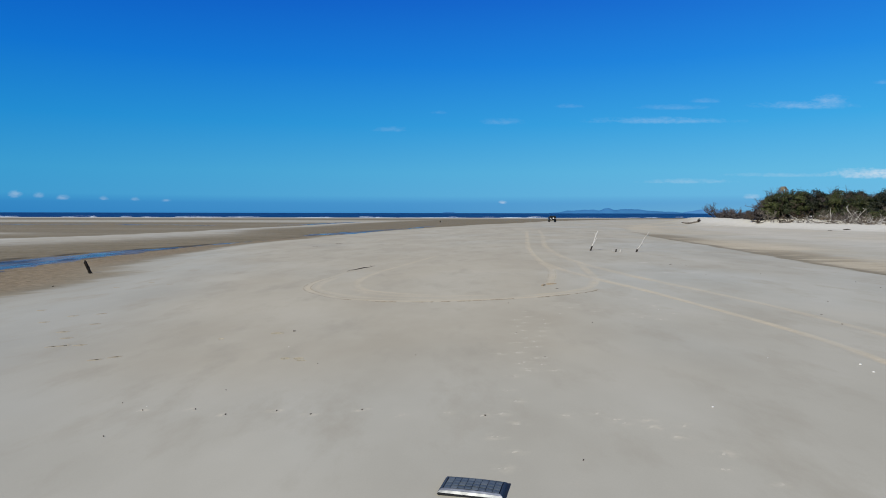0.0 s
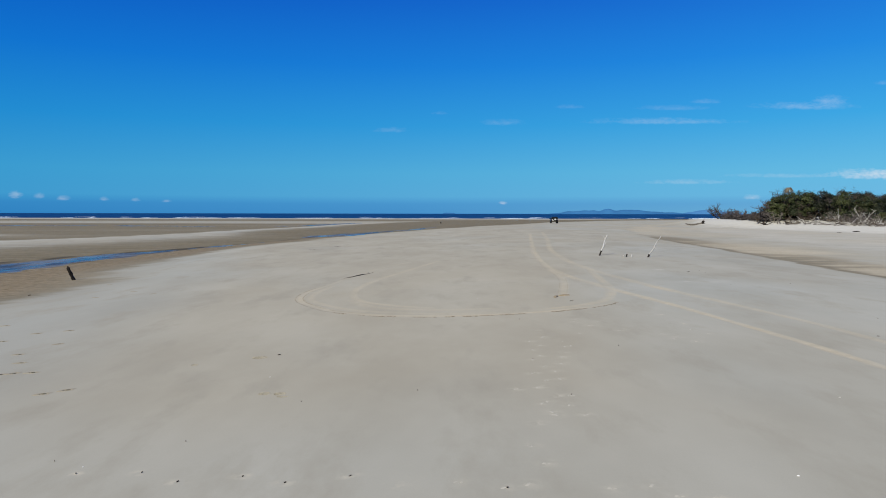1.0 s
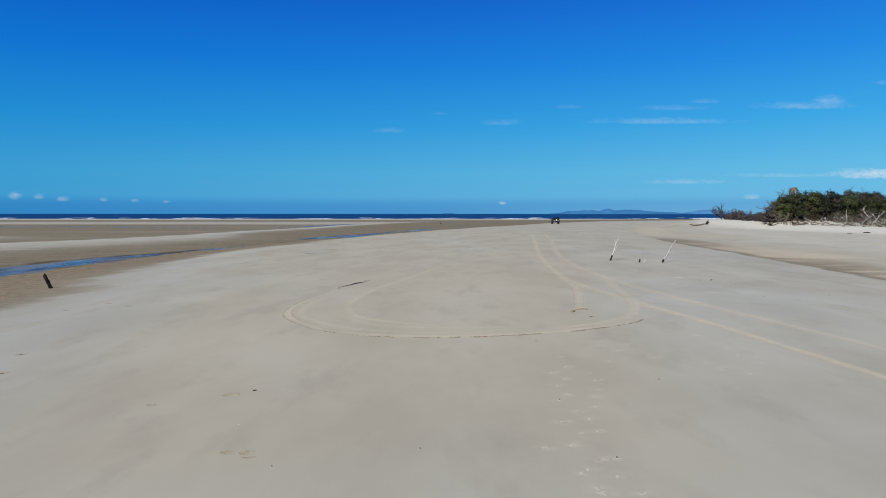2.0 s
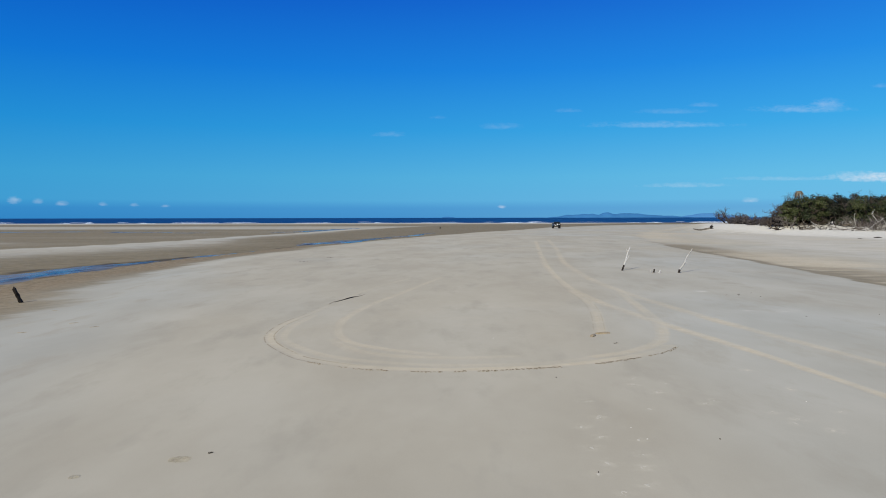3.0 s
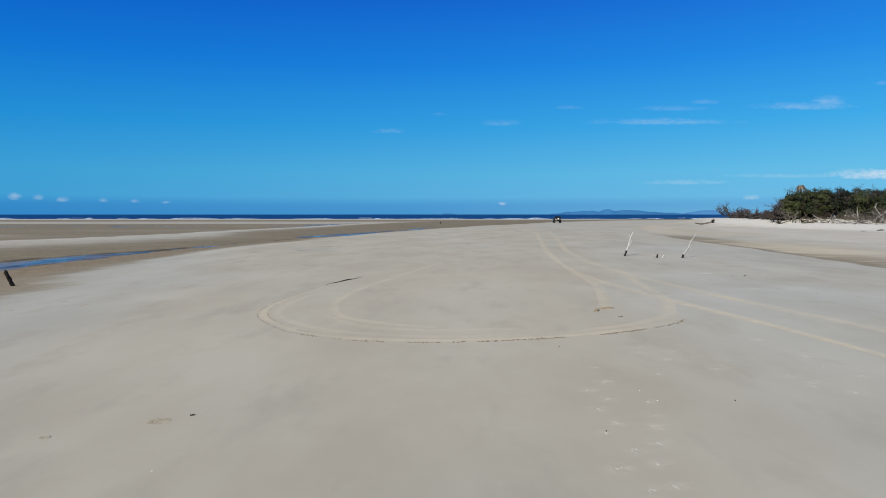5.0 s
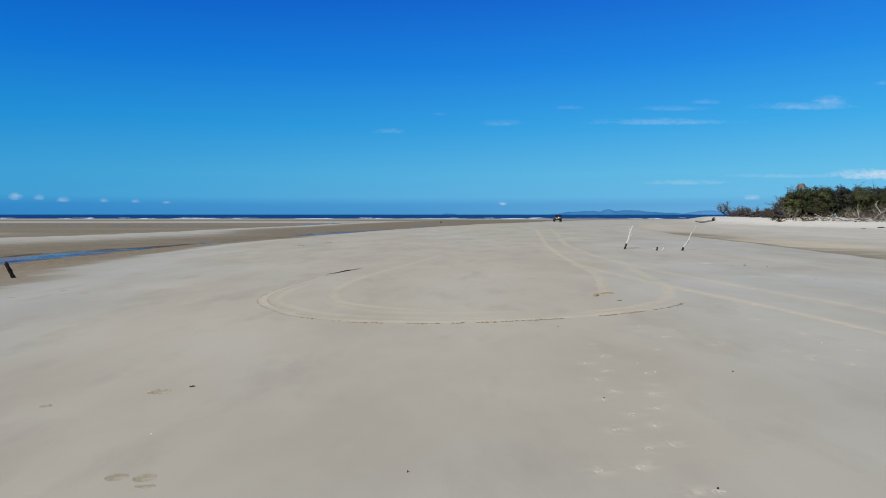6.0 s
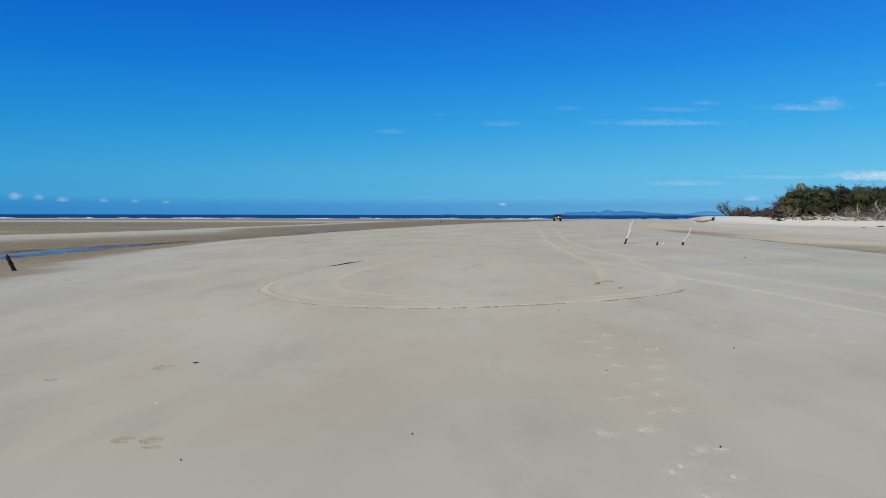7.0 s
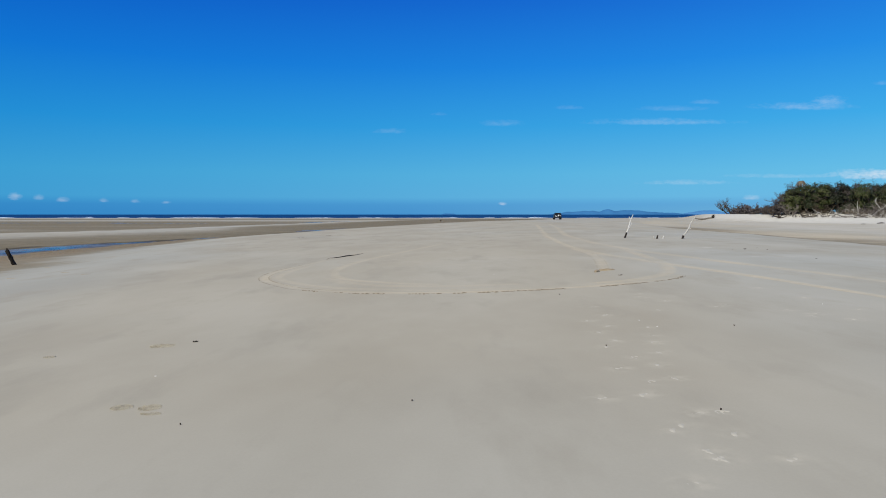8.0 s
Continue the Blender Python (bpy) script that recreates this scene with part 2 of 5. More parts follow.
def sea_material():
    m = Mat("sea_water", (0.004, 0.030, 0.095), 0.45, 0.0, 0.12)
    swell = m.noise(0.05, 5, 0.65, (0.5, 1.5, 1))
    m.set("Base Color", m.mix(m.span(swell, 0.35, 0.65), (0.002, 0.022, 0.085), (0.003, 0.032, 0.112)))
    m.bump(swell, 0.8, 1.2)
    return m.m


def pool_material():
    m = Mat("pool_water", (0.07, 0.066, 0.058), 0.1, 0.0, 0.22)
    m.p.inputs["IOR"].default_value = 1.33
    r = m.noise(2.2, 4, 0.6, (1, 0.35, 1))
    shallow = m.noise(0.55, 5, 0.65, (1.5, 0.3, 1), -0.12)
    m.set("Base Color", m.mix(m.span(shallow, 0.4, 0.6), (0.04, 0.042, 0.044), (0.17, 0.16, 0.14)))
    m.set("Roughness", m.span(m.noise(0.3, 4, 0.6, (1.2, 0.4, 1)), 0.4, 0.6, 0.08, 0.5))
    m.bump(r, m.span(m.noise(0.35, 3, 0.5, (1.2, 0.3, 1)), 0.4, 0.58, 0.05, 1.0), 0.12)
    return m.m


def plain(name, color, rough=0.5, metal=0.0, spec=0.4, wear=0.12, scale=8.0):
    m = Mat(name, color, rough, metal, spec)
    n = m.noise(scale, 5, 0.6, local=True)
    m.set("Base Color", m.mix(m.span(n, 0.3, 0.7), tuple(k * (1 - wear) for k in color), tuple(min(1, k * (1 + wear)) for k in color)))
    m.set("Roughness", m.span(n, 0.3, 0.7, max(0.02, rough - 0.08), min(1, rough + 0.08)))
    return m.m


SAND = sand_material()
PRINT = plain("loose_sand", (0.50, 0.462, 0.37), 0.95, 0, 0.1, 0.12, 30)
OLD_PRINT = plain("old_print", (0.355, 0.308, 0.225), 0.95, 0, 0.1, 0.14, 14)
CLOD = plain("damp_clods", (0.27, 0.215, 0.145), 0.95, 0, 0.1, 0.3, 9)
PELLET = plain("pellet_sand", (0.395, 0.352, 0.265), 0.95, 0, 0.1, 0.25, 20)
SEA, POOL = sea_material(), pool_material()
FOAM = plain("sea_foam", (0.80, 0.88, 0.96), 0.8, 0, 0.2, 0.08, 0.4)
BLEACHED = wood_material("bleached_wood", (0.38, 0.36, 0.33), (0.64, 0.62, 0.58))
GREYWOOD = wood_material("grey_driftwood", (0.10, 0.085, 0.072), (0.25, 0.222, 0.19))
HAZELWOOD = wood_material("purple_grey_wood", (0.055, 0.045, 0.046), (0.14, 0.12, 0.118))
CHARRED = wood_material("charred_wood", (0.012, 0.010, 0.009), (0.05, 0.038, 0.03))
BROWNWOOD = wood_material("brown_bark", (0.045, 0.034, 0.026), (0.11, 0.085, 0.065))
LEAF = leaf_material("scrub_leaves", (0.013, 0.025, 0.006), (0.060, 0.077, 0.018), (0.080, 0.072, 0.036))
LEAF_DARK = leaf_material("dark_leaves", (0.005, 0.010, 0.004), (0.015, 0.024, 0.007), (0.05, 0.048, 0.026))
TWIG = leaf_material("dry_twigs", (0.042, 0.034, 0.035), (0.075, 0.063, 0.062), (0.13, 0.112, 0.104))
FROND = leaf_material("dead_fronds", (0.12, 0.098, 0.065), (0.19, 0.16, 0.11), (0.29, 0.25, 0.18))
LITTER = leaf_material("leaf_litter", (0.055, 0.044, 0.032), (0.11, 0.088, 0.064), (0.21, 0.17, 0.125))
# hills: the blue haze of distance is put into their base colours
FAR_ISLAND = plain("paler_hazed_hills", (0.072, 0.215, 0.43), 0.95, 0, 0.0, 0.08, 0.004)
ISLAND = plain("hazed_hills", (0.042, 0.16, 0.34), 0.95, 0, 0.0, 0.12, 0.004)
SHELL = plain("white_shell", (0.82, 0.80, 0.75), 0.45, 0, 0.4, 0.05, 30)


# ---- mesh helpers ----
def part(name, bm, material, parent=None, label="", smooth=False):
    """Links a bmesh as one mesh object, under its thing if one is given."""
    me = bpy.data.meshes.new(name)
    if smooth:
        for f in bm.faces:
            f.smooth = True
    bm.to_mesh(me)
    bm.free()
    me.materials.append(material)
    ob = new(name, me)
    if parent is not None:
        ob.parent = parent
    if label:
        ob["label"] = label
    return ob


def thing(name, m, label, category, group="", kind=""):
    """An Empty at the base of a thing."""
    ob = new(name)
    ob.empty_display_size = 0.1
    ob.matrix_world = m
    return tagged(ob, label, category, group, kind)


def tube(bm, pts, radii, seg=6, rough=0.0, rng=None):
    """A tapered, closed tube along points."""
    pts = [Vector(p) for p in pts]
    rings, side = [], None
    for i, p in enumerate(pts):
        d = (pts[min(i + 1, len(pts) - 1)] - pts[max(i - 1, 0)]).normalized()
        side = d.orthogonal().normalized() if side is None else (side - d * side.dot(d)).normalized()
        up = d.cross(side)
        ring = []
        for k in range(seg):
            a = 2 * math.pi * k / seg
            r = radii[i] * (1 + (rng.uniform(-rough, rough) if rng else 0))
            ring.append(bm.verts.new(p + (side * math.cos(a) + up * math.sin(a)) * r))
        rings.append(ring)
    for a, b in zip(rings, rings[1:]):
        for k in range(seg):
            bm.faces.new((a[k], a[(k + 1) % seg], b[(k + 1) % seg], b[k]))
    bm.faces.new(rings[0][::-1])
    bm.faces.new(rings[-1])


def bent(rng, start, way, length, bend=0.3, n=6, droop=0.0):
    """Points of a crooked branch."""
    p, d, out = Vector(start), Vector(way).normalized(), [Vector(start)]
    for i in range(n):
        d = (d + Vector((rng.uniform(-1, 1), rng.uniform(-1, 1), rng.uniform(-1, 1) - droop)) * bend).normalized()
        p = p + d * (length / n)
        out.append(p.copy())
    return out


def taper(r0, r1, n):
    return [r0 + (r1 - r0) * i / (n - 1) for i in range(n)]


def box(bm, size, at=(0, 0, 0), bevel=0.0, m=None):
    made = bmesh.ops.create_cube(bm, size=1.0, matrix=(m or Matrix()) @ Matrix.Translation(at) @ Matrix.Diagonal((*size, 1)))
    if bevel:
        edges = list({e for v in made["verts"] for e in v.link_edges})
        bmesh.ops.bevel(bm, geom=edges, offset=bevel, segments=2, affect="EDGES")
    return bm


def lattice(x, y, cell, seed):
    """Smooth value noise, 0 to 1, for arrays."""
    table = np.random.RandomState(seed).rand(128, 128)
    gx, gy = x / cell, y / cell
    ix, iy = np.floor(gx).astype(int), np.floor(gy).astype(int)
    fx, fy = gx - ix, gy - iy
    fx, fy = fx * fx * (3 - 2 * fx), fy * fy * (3 - 2 * fy)
    a, b = table[ix % 128, iy % 128], table[(ix + 1) % 128, iy % 128]
    c, d = table[ix % 128, (iy + 1) % 128], table[(ix + 1) % 128, (iy + 1) % 128]
    return (a * (1 - fx) + b * fx) * (1 - fy) + (c * (1 - fx) + d * fx) * fy


def step(v, lo, hi):
    s = np.clip((v - lo) / (hi - lo), 0, 1)
    return s * s * (3 - 2 * s)


def soft(y, ys, xs):
    """A smooth line x(y) through a few bends."""
    return sum(np.interp(y + o, ys, xs) for o in (-8, -4, 0, 4, 8)) / 5


# ---- the ground ----
def bank_edge(y):
    return soft(y, [-400, -20, 26, 41, 54, 70, 94, 118, 148, 176, 222, 300, 760], [-40, -15, -17, -20, -19.9, -18.2, -12.5, 0.0, 12.5, 23, 52, 170, 3200])


def gully_line(y):
    return soft(y, [-300, 0, 20, 30, 36, 43, 50, 58, 70, 84, 110, 150, 190], [8, 13.0, 14.9, 15.9, 16.8, 17.6, 17.9, 18.5, 20.2, 23.0, 30, 50, 78])


def scrub_line(y):
    return soft(y, [-200, 0, 74, 88, 104, 116, 139, 153, 172, 200, 280, 760], [84, 70, 62, 60, 55.5, 53.7, 56.5, 61, 84, 140, 400, 2600])


def crest_line(y):
    return soft(y, [-100, 55, 74, 82, 99, 123, 151, 189, 228, 306, 760], [-110, -60, -51, -46, -40.5, -38, -32, -29, -22, -5, 400])


def channel_line(y):
    """Middle of the tidal channel, off the bank's edge."""
    return np.interp(y, [-60, 20, 40, 47, 53, 59, 66, 74, 85, 95, 104, 119, 140, 160, 190], [-9, -7.8, -6.9, -6.7, -6.1, -4.9, -4.2, -3.6, -4.4, -6.8, -8.0, -11.5, -15.0, -19.0, -24])


def channel_half(y):
    """Half the width of the water in it; none where it runs dry."""
    return np.interp(y, [-60, 20, 40, 47, 53, 59, 62, 65, 74, 80, 90, 94, 98, 104, 119, 140, 155, 163], [2.6, 2.6, 2.2, 2.1, 1.6, 1.1, -0.2, 0.3, 0.34, -0.4, -0.3, 1.6, 2.6, 2.6, 1.0, 0.9, 0.6, -0.6])


def far_pool(x):
    """A long thin pool lying beyond the spit."""
    return np.interp(x, [-240, -97, -55, -38, -30], [186, 174, 163, 168, 205])


def ground(x, y):
    """Height of the beach, and how damp, how dry and how tan it is there."""
    x, y = np.asarray(x, float), np.asarray(y, float)
    d, g, w = x - bank_edge(y), x - gully_line(y), crest_line(y) - x
    s = x - scrub_line(y) + 4 * step(y, 92, 114)
    wob = lattice(x, y, 7.0, 3) - 0.5
    fine = lattice(x, y, 2.3, 4) - 0.5
    bank = 0.02 + 0.34 * np.tanh(x / 9) * (1 - 0.75 * step(y, 75, 150)) + 0.05 * wob + 0.012 * fine - 0.14 * step(x, 10.5, 16.5) * (1 - step(y, 60, 100))
    # beyond the gully the sand lies low, then climbs to the scrub
    low = 0.16 + 0.06 * wob + 0.06 * step(g, 8, 25) - 0.04 * step(g, -0.5, 1.5) * (1 - step(g, 4, 9))
    fade = 1 - step(y, 120, 165)
    right = step(g + 0.5 * fine, -0.7, 1.3) * fade
    z = bank * (1 - right) + low * right
    inland = 8 * step(y, 92, 112)
    z = z + (0.72 + 0.15 * wob) * step(s + 2 * wob - 0.6 * inland, -13, -5.5) + 0.42 * step(s + wob, -4.5, 1.5) + 0.8 * step(s, 8, 40)
    # the flats outside the bank: a channel with pools, a spit, low wet sand, the shore
    half = channel_half(y)
    bar = lattice(d * 1.6, y * 0.35, 1.0, 31) - 0.5
    hollow = np.clip(1 - ((d + 1.4 * wob - channel_line(y)) / np.maximum(half * (0.65 + 0.7 * lattice(x, y, 4.5, 38)) + 1.5 * fine + 0.8 * (lattice(x, y, 0.9, 35) - 0.5), 0.3)) ** 2, -1, 1) - 1.2 * step(0.2 - half, 0, 0.5)
    flat = -0.9 - 0.62 * step(y, 230, 490) - 1.6 * step(y, 485, 600) + 0.02 * fine
    flat = flat + 0.15 * np.exp(-((w - 1.0) / 7.0) ** 2) * step(w, -26, -2) * (1 - step(y, 190, 260))
    flat = flat + 0.05 * (lattice(x * 0.3, y, 16.0, 9) - 0.5) * step(w, 2, 20)
    trough = np.where(hollow > -0.98, -0.952 - 0.055 * np.clip(hollow, -1, 1) + 0.11 * bar * step(hollow, -0.2, 0.5), 9.0)
    flat = np.minimum(flat, trough)
    far = np.exp(-((y - far_pool(x) + 8 * wob) / 3.0) ** 2) * step(-28 - x, 0, 4) * np.maximum(step(lattice(x, y, 13.0, 37), 0.2, 0.45), step(x, -46, -40))
    flat = flat - (0.10 + 0.15 * step(x, -48, -38)) * far * step(w, 0, 2)
    wedge = np.exp(-((w - 4.5 + 2 * wob) / 3.5) ** 2) * step(y, 162, 174) * (1 - step(y, 214, 232)) * step(w, 0.3, 1.5)
    flat = flat * (1 - wedge) - 1.08 * wedge
    edge = step(d + 1.5 * wob, -4.5, 7.5)
    z = flat * (1 - edge) + z * edge
    # dampness
    wet = 1 - step(d + 2.0 * wob + 1.0 * fine, -1.5, 6.0 + 2.5 * step(y, 45, 70))
    spit = (1 - step(d + 2 * wob, -15, -8)) * (1 - step(w + 0.6 * wob, -0.3, 0.5)) * (1 - 0.45 * step(y, 220, 330))
    reach = 30 - 20 * step(y, 80, 120)
    pale = spit * step((w + 2 * wob) / reach, -1.0, -0.03)
    wet = wet * (1 - 0.8 * pale)
    bands = lattice(x * 0.05, 50 * np.log(np.maximum(y, 5.0)), 5.5, 21)
    beyond = step(w + 0.6 * wob, -0.3, 0.6) * (0.95 - 0.25 * step(bands, 0.45, 0.75))
    beyond = beyond * (1 - 0.62 * step(y, 190, 225) * (1 - step(y, 262, 300))) * (1 - 0.75 * step(y, 350, 430))
    beyond = beyond * (1 - 0.75 * np.exp(-((x + 74) / 15.0) ** 2 - ((y - 99 + 0.1 * (x + 74)) / 6.0) ** 2))
    wet = np.where(w > 0, beyond * (1 - step(d, -2, 0)), wet)
    seep = step(g + 0.5 * fine + 0.5 * wob, -0.1, 0.25) * (1 - step(g + 1.5 * wob, 1.0, 6.5)) * fade
    wet = np.maximum(wet, (0.78 + 0.3 * lattice(x, y, 2.2, 33)) * seep * (1 - 0.7 * step(y, 50, 80)))
    wet = np.maximum(wet, (0.06 + 0.25 * wob) * step(g, 0, 2) * (1 - step(s, -15, -9)) * fade * step(d, 0, 6))
    dry = 0.9 * step(s + 2 * wob - inland, -14, -8) * (1 - 0.6 * step(y - 0.6 * (x - 48), 108, 130)) + 0.42 * step(g, 5, 12) * fade * edge
    dry = np.maximum(dry, pale * (0.03 + 0.34 * np.exp(-((w + 1) / 5.0) ** 2)))
    dry = dry + 0.8 * lattice(x, y * 1.8, 0.32, 71) * (np.exp(-((x - 8.2) / 0.8) ** 2 - ((y - 22.2) / 0.4) ** 2) + 0.85 * np.exp(-((x - 8.35) / 0.5) ** 2 - ((y - 26.8) / 0.35) ** 2))
    dry = np.maximum(dry, 0.4 * step(y, 350, 440))
    tan = (0.42 + 0.2 * (1 - step(g, 2, 8))) * step(g + fine, -0.5, 1.5) * (1 - step(s, -16, -9)) * fade * step(d, 0, 6) * (0.7 + wob)
    tan = np.maximum(tan, 0.5 * np.exp(-((g - 1.5 + 3 * wob) / 2.2) ** 2) * step(y, 55, 80) * (1 - step(y, 130, 175)))
    tan = np.maximum(tan, 0.26 * np.exp(-(x / 8.0) ** 2 - ((y - 25) / 11.0) ** 2))
    return z, np.clip(wet, 0, 1), np.clip(dry, 0, 1), np.clip(tan, 0, 1)


def smooth_path(points, n=12):
    """A Catmull-Rom line through points."""
    p = [np.array(q, float) for q in points]
    p = [2 * p[0] - p[1], *p, 2 * p[-1] - p[-2]]
    out = []
    for a, b, c, d in zip(p, p[1:], p[2:], p[3:]):
        for k in range(n):
            t = k / n
            out.append(0.5 * (2 * b + (c - a) * t + (2 * a - 5 * b + 4 * c - d) * t * t + (3 * b - a - 3 * c + d) * t ** 3))
    return np.array(out + [p[-2]])


# wheel tracks of a vehicle that turned a loop: points on the plan, half width, strength
LOOP_OUTER = smooth_path([(-1.74, 34.54), (-2.88, 31.23), (-3.6, 27.61), (-3.98, 25.04), (-4.25, 23.77), (-4.42, 22.66), (-4.4, 21.5), (-4.25, 20.76), (-3.93, 19.93), (-3.2, 18.66), (-2.7, 18.1),
                          (-1.75, 17.42), (-0.6, 17.0), (0.56, 16.86), (1.9, 16.92), (2.9, 17.18), (3.85, 17.68), (4.3, 18.15)])
LOOP_MID = smooth_path([(-3.9, 24.2), (-4.1, 22.5), (-4.07, 21.4), (-3.95, 20.75), (-3.62, 20.0), (-2.98, 19.0), (-2.4, 18.35), (-1.6, 17.8), (-0.4, 17.3), (0.8, 17.1), (1.9, 17.14), (3.3, 17.68), (4.11, 18.3)])
LOOP_INNER = smooth_path([(-0.26, 34.42), (-1.09, 31.32), (-1.64, 29.07), (-2.01, 27.73), (-2.39, 26.31), (-2.72, 24.67), (-2.87, 23.24), (-2.86, 22.13), (-2.72, 21.12), (-2.45, 20.3), (-2.08, 19.63),
                          (-1.43, 18.97), (-0.93, 18.59), (-0.34, 18.2)])
LOOP_REAR = smooth_path([(-2.62, 20.3), (-2.12, 19.12), (-1.71, 18.62), (-1.21, 18.26), (-0.72, 18.06), (0.2, 17.82), (1.2, 17.78)])
SPUR = smooth_path([(7.01, 54.0), (4.96, 36.75), (4.36, 29.43), (4.21, 25.42), (3.89, 22.71), (3.32, 19.8)])
LANE_NEAR = smooth_path([(9.31, 72.05), (7.01, 54.0), (5.21, 39.26), (4.44, 30.43), (4.47, 25.12), (4.86, 21.61), (5.14, 19.76), (5.44, 18.25), (5.73, 16.7), (6.0, 14.69), (6.2, 13.1), (6.38, 11.0), (6.35, 8.9), (6.0, 5), (5.2, -6)])
LANE_FAR = smooth_path([(11.21, 76.06), (8.89, 58.01), (6.61, 41.97), (5.81, 32.74), (5.82, 27.63), (5.96, 24.82), (6.24, 21.61), (6.57, 19.41), (6.9, 17.8), (7.2, 16.2), (7.48, 14.4), (7.6, 12), (7.6, 10.5), (7.3, 6), (6.8, -6)])
SWING = smooth_path([(5.82, 27.63), (5.49, 25.26), (5.23, 23.14), (4.99, 21.22), (4.66, 19.73), (4.25, 18.64), (3.84, 18.12), (3.36, 17.74), (2.7, 17.45)])
# line, half width, strength, how dark the shade painted on its shoulders is, and how far it has faded beyond y = 24
TRACKS = [(LOOP_OUTER, 0.125, 0.78, 0.65, 0.4), (LOOP_MID, 0.12, 0.5, 0.0, 0.3), (LOOP_INNER, 0.12, 0.62, 0.0, 0.85), (LOOP_REAR, 0.1, 0.42, 0.0, 1.0),
          (SPUR, 0.135, 0.85, 0.2, 0.9), (LANE_NEAR, 0.095, 0.9, 0.0, 0.95), (LANE_FAR, 0.1, 0.7, 0.0, 1.0), (SWING, 0.14, 0.85, 0.0, 0.8)]


def track_marks(x, y, z):
    """Presses the wheel tracks into the sand: how strongly it is turned over, how far off the track's middle, in half
    widths, and how dark its painted shoulder shade is.
    """
    mark, gap, cut = np.zeros_like(x), np.full_like(x, 3.0), np.zeros_like(x)
    for k, (line, half, strength, sharp, faded) in enumerate(TRACKS):
        near = np.where((x > line[:, 0].min() - 1) & (x < line[:, 0].max() + 1) & (y > line[:, 1].min() - 1) & (y < line[:, 1].max() + 1))[0]
        for chunk in np.array_split(near, max(1, len(near) // 20000)):
            px, py = x[chunk], y[chunk]
            best = np.full(len(px), 9.0)
            for (ax, ay), (bx, by) in zip(line, line[1:]):
                ux, uy = bx - ax, by - ay
                t = np.clip(((px - ax) * ux + (py - ay) * uy) / (ux * ux + uy * uy + 1e-9), 0, 1)
                best = np.minimum(best, np.hypot(px - ax - ux * t, py - ay - uy * t))
            fade = 1 - (1 - faded) * step(py, 22, 27)
            worn = (0.6 + 0.9 * (lattice(px, py, 1.3, 40 + k) - 0.3)) * fade
            off = best / (half * (1 + 0.6 * step(py, 15, 21) * (half < 0.11)))
            closest = off < np.minimum(gap[chunk], 2.5)
            mark[chunk] = np.where(closest, np.clip(strength * worn, 0, 1), mark[chunk])
            cut[chunk] = np.where(closest, sharp * fade ** 2 * (1 - step(px, -3.2, -1.0) * (line is LOOP_OUTER)), cut[chunk])
            gap[chunk] = np.minimum(gap[chunk], off)
            inside = 1 - step(off, 0.6, 1.3)
            rim = np.exp(-((best - half * 1.15) / 0.05) ** 2)
            z[chunk] += strength * fade * (-0.006 * inside + 0.006 * rim * lattice(px, py, 0.3, 50 + k))
    return mark, gap, cut


# where somebody walked over the bank
STREAKS = [(-3.58, 7.72), (-2.93, 7.7), (-2.48, 7.44), (-1.9, 7.52), (-1.46, 7.34), (-0.88, 7.45), (-0.44, 7.2)]
PRINTS = [ (0.14, 7.22), (0.55, 7.07), (0.76, 7.13),
          (0.98, 7.59), (0.88, 6.76), (0.62, 6.37), (0.79, 5.94), (1.81, 7.03), (1.96, 6.8), (2.0, 6.7), (2.26, 6.75), (2.27, 6.53), (2.6, 6.54), (1.45, 6.99), (0.89, 8.08), (0.62, 5.54), (2.41, 6.22), (2.67, 5.75), (2.52, 5.39), (2.83, 5.08)]
TRAIL = [(1.92, 13.92), (1.46, 12.03), (1.62, 12.31), (1.34, 11.15), (1.56, 11.5), (1.47, 10.68), (1.29, 10.32), (1.67, 10.75), (0.99, 10.28), (1.49, 9.88),
         (1.65, 9.88), (1.24, 9.56), (1.3, 9.2), (1.31, 9.1), (1.06, 8.8), (1.96, 12.16), (2.16, 12.99), (4.23, 13.41), (3.48, 14.35), (2.88, 15.82), (2.8, 15.44), (3.03, 15.0), (2.66, 14.17),
         (1.89, 13.86), (1.93, 14.64), (4.17, 13.9), (4.52, 13.11), (4.97, 14.96), (5.03, 13.82), (2.04, 12.52), (1.75, 13.12), (1.6, 13.53), (1.56, 12.78), (4.9, 16.13), (3.29, 15.47), (1.59, 11.55), (1.69, 11.22), (1.86, 11.7), (1.3, 10.34), (1.51, 9.87), (1.68, 9.87), (1.56, 9.46), (1.33, 9.08), (1.67, 9.05), (3.63, 14.48), (4.34, 13.56), (1.32, 9.64)]


def axis(start, fine_to, first, grow, end):
    """Coordinates from start: even steps to fine_to, then ever wider to end."""
    out, v, h = [], start, first
    while v < end:
        out.append(v)
        if v > fine_to:
            h *= 1 + grow
        v += h
    return out + [end]


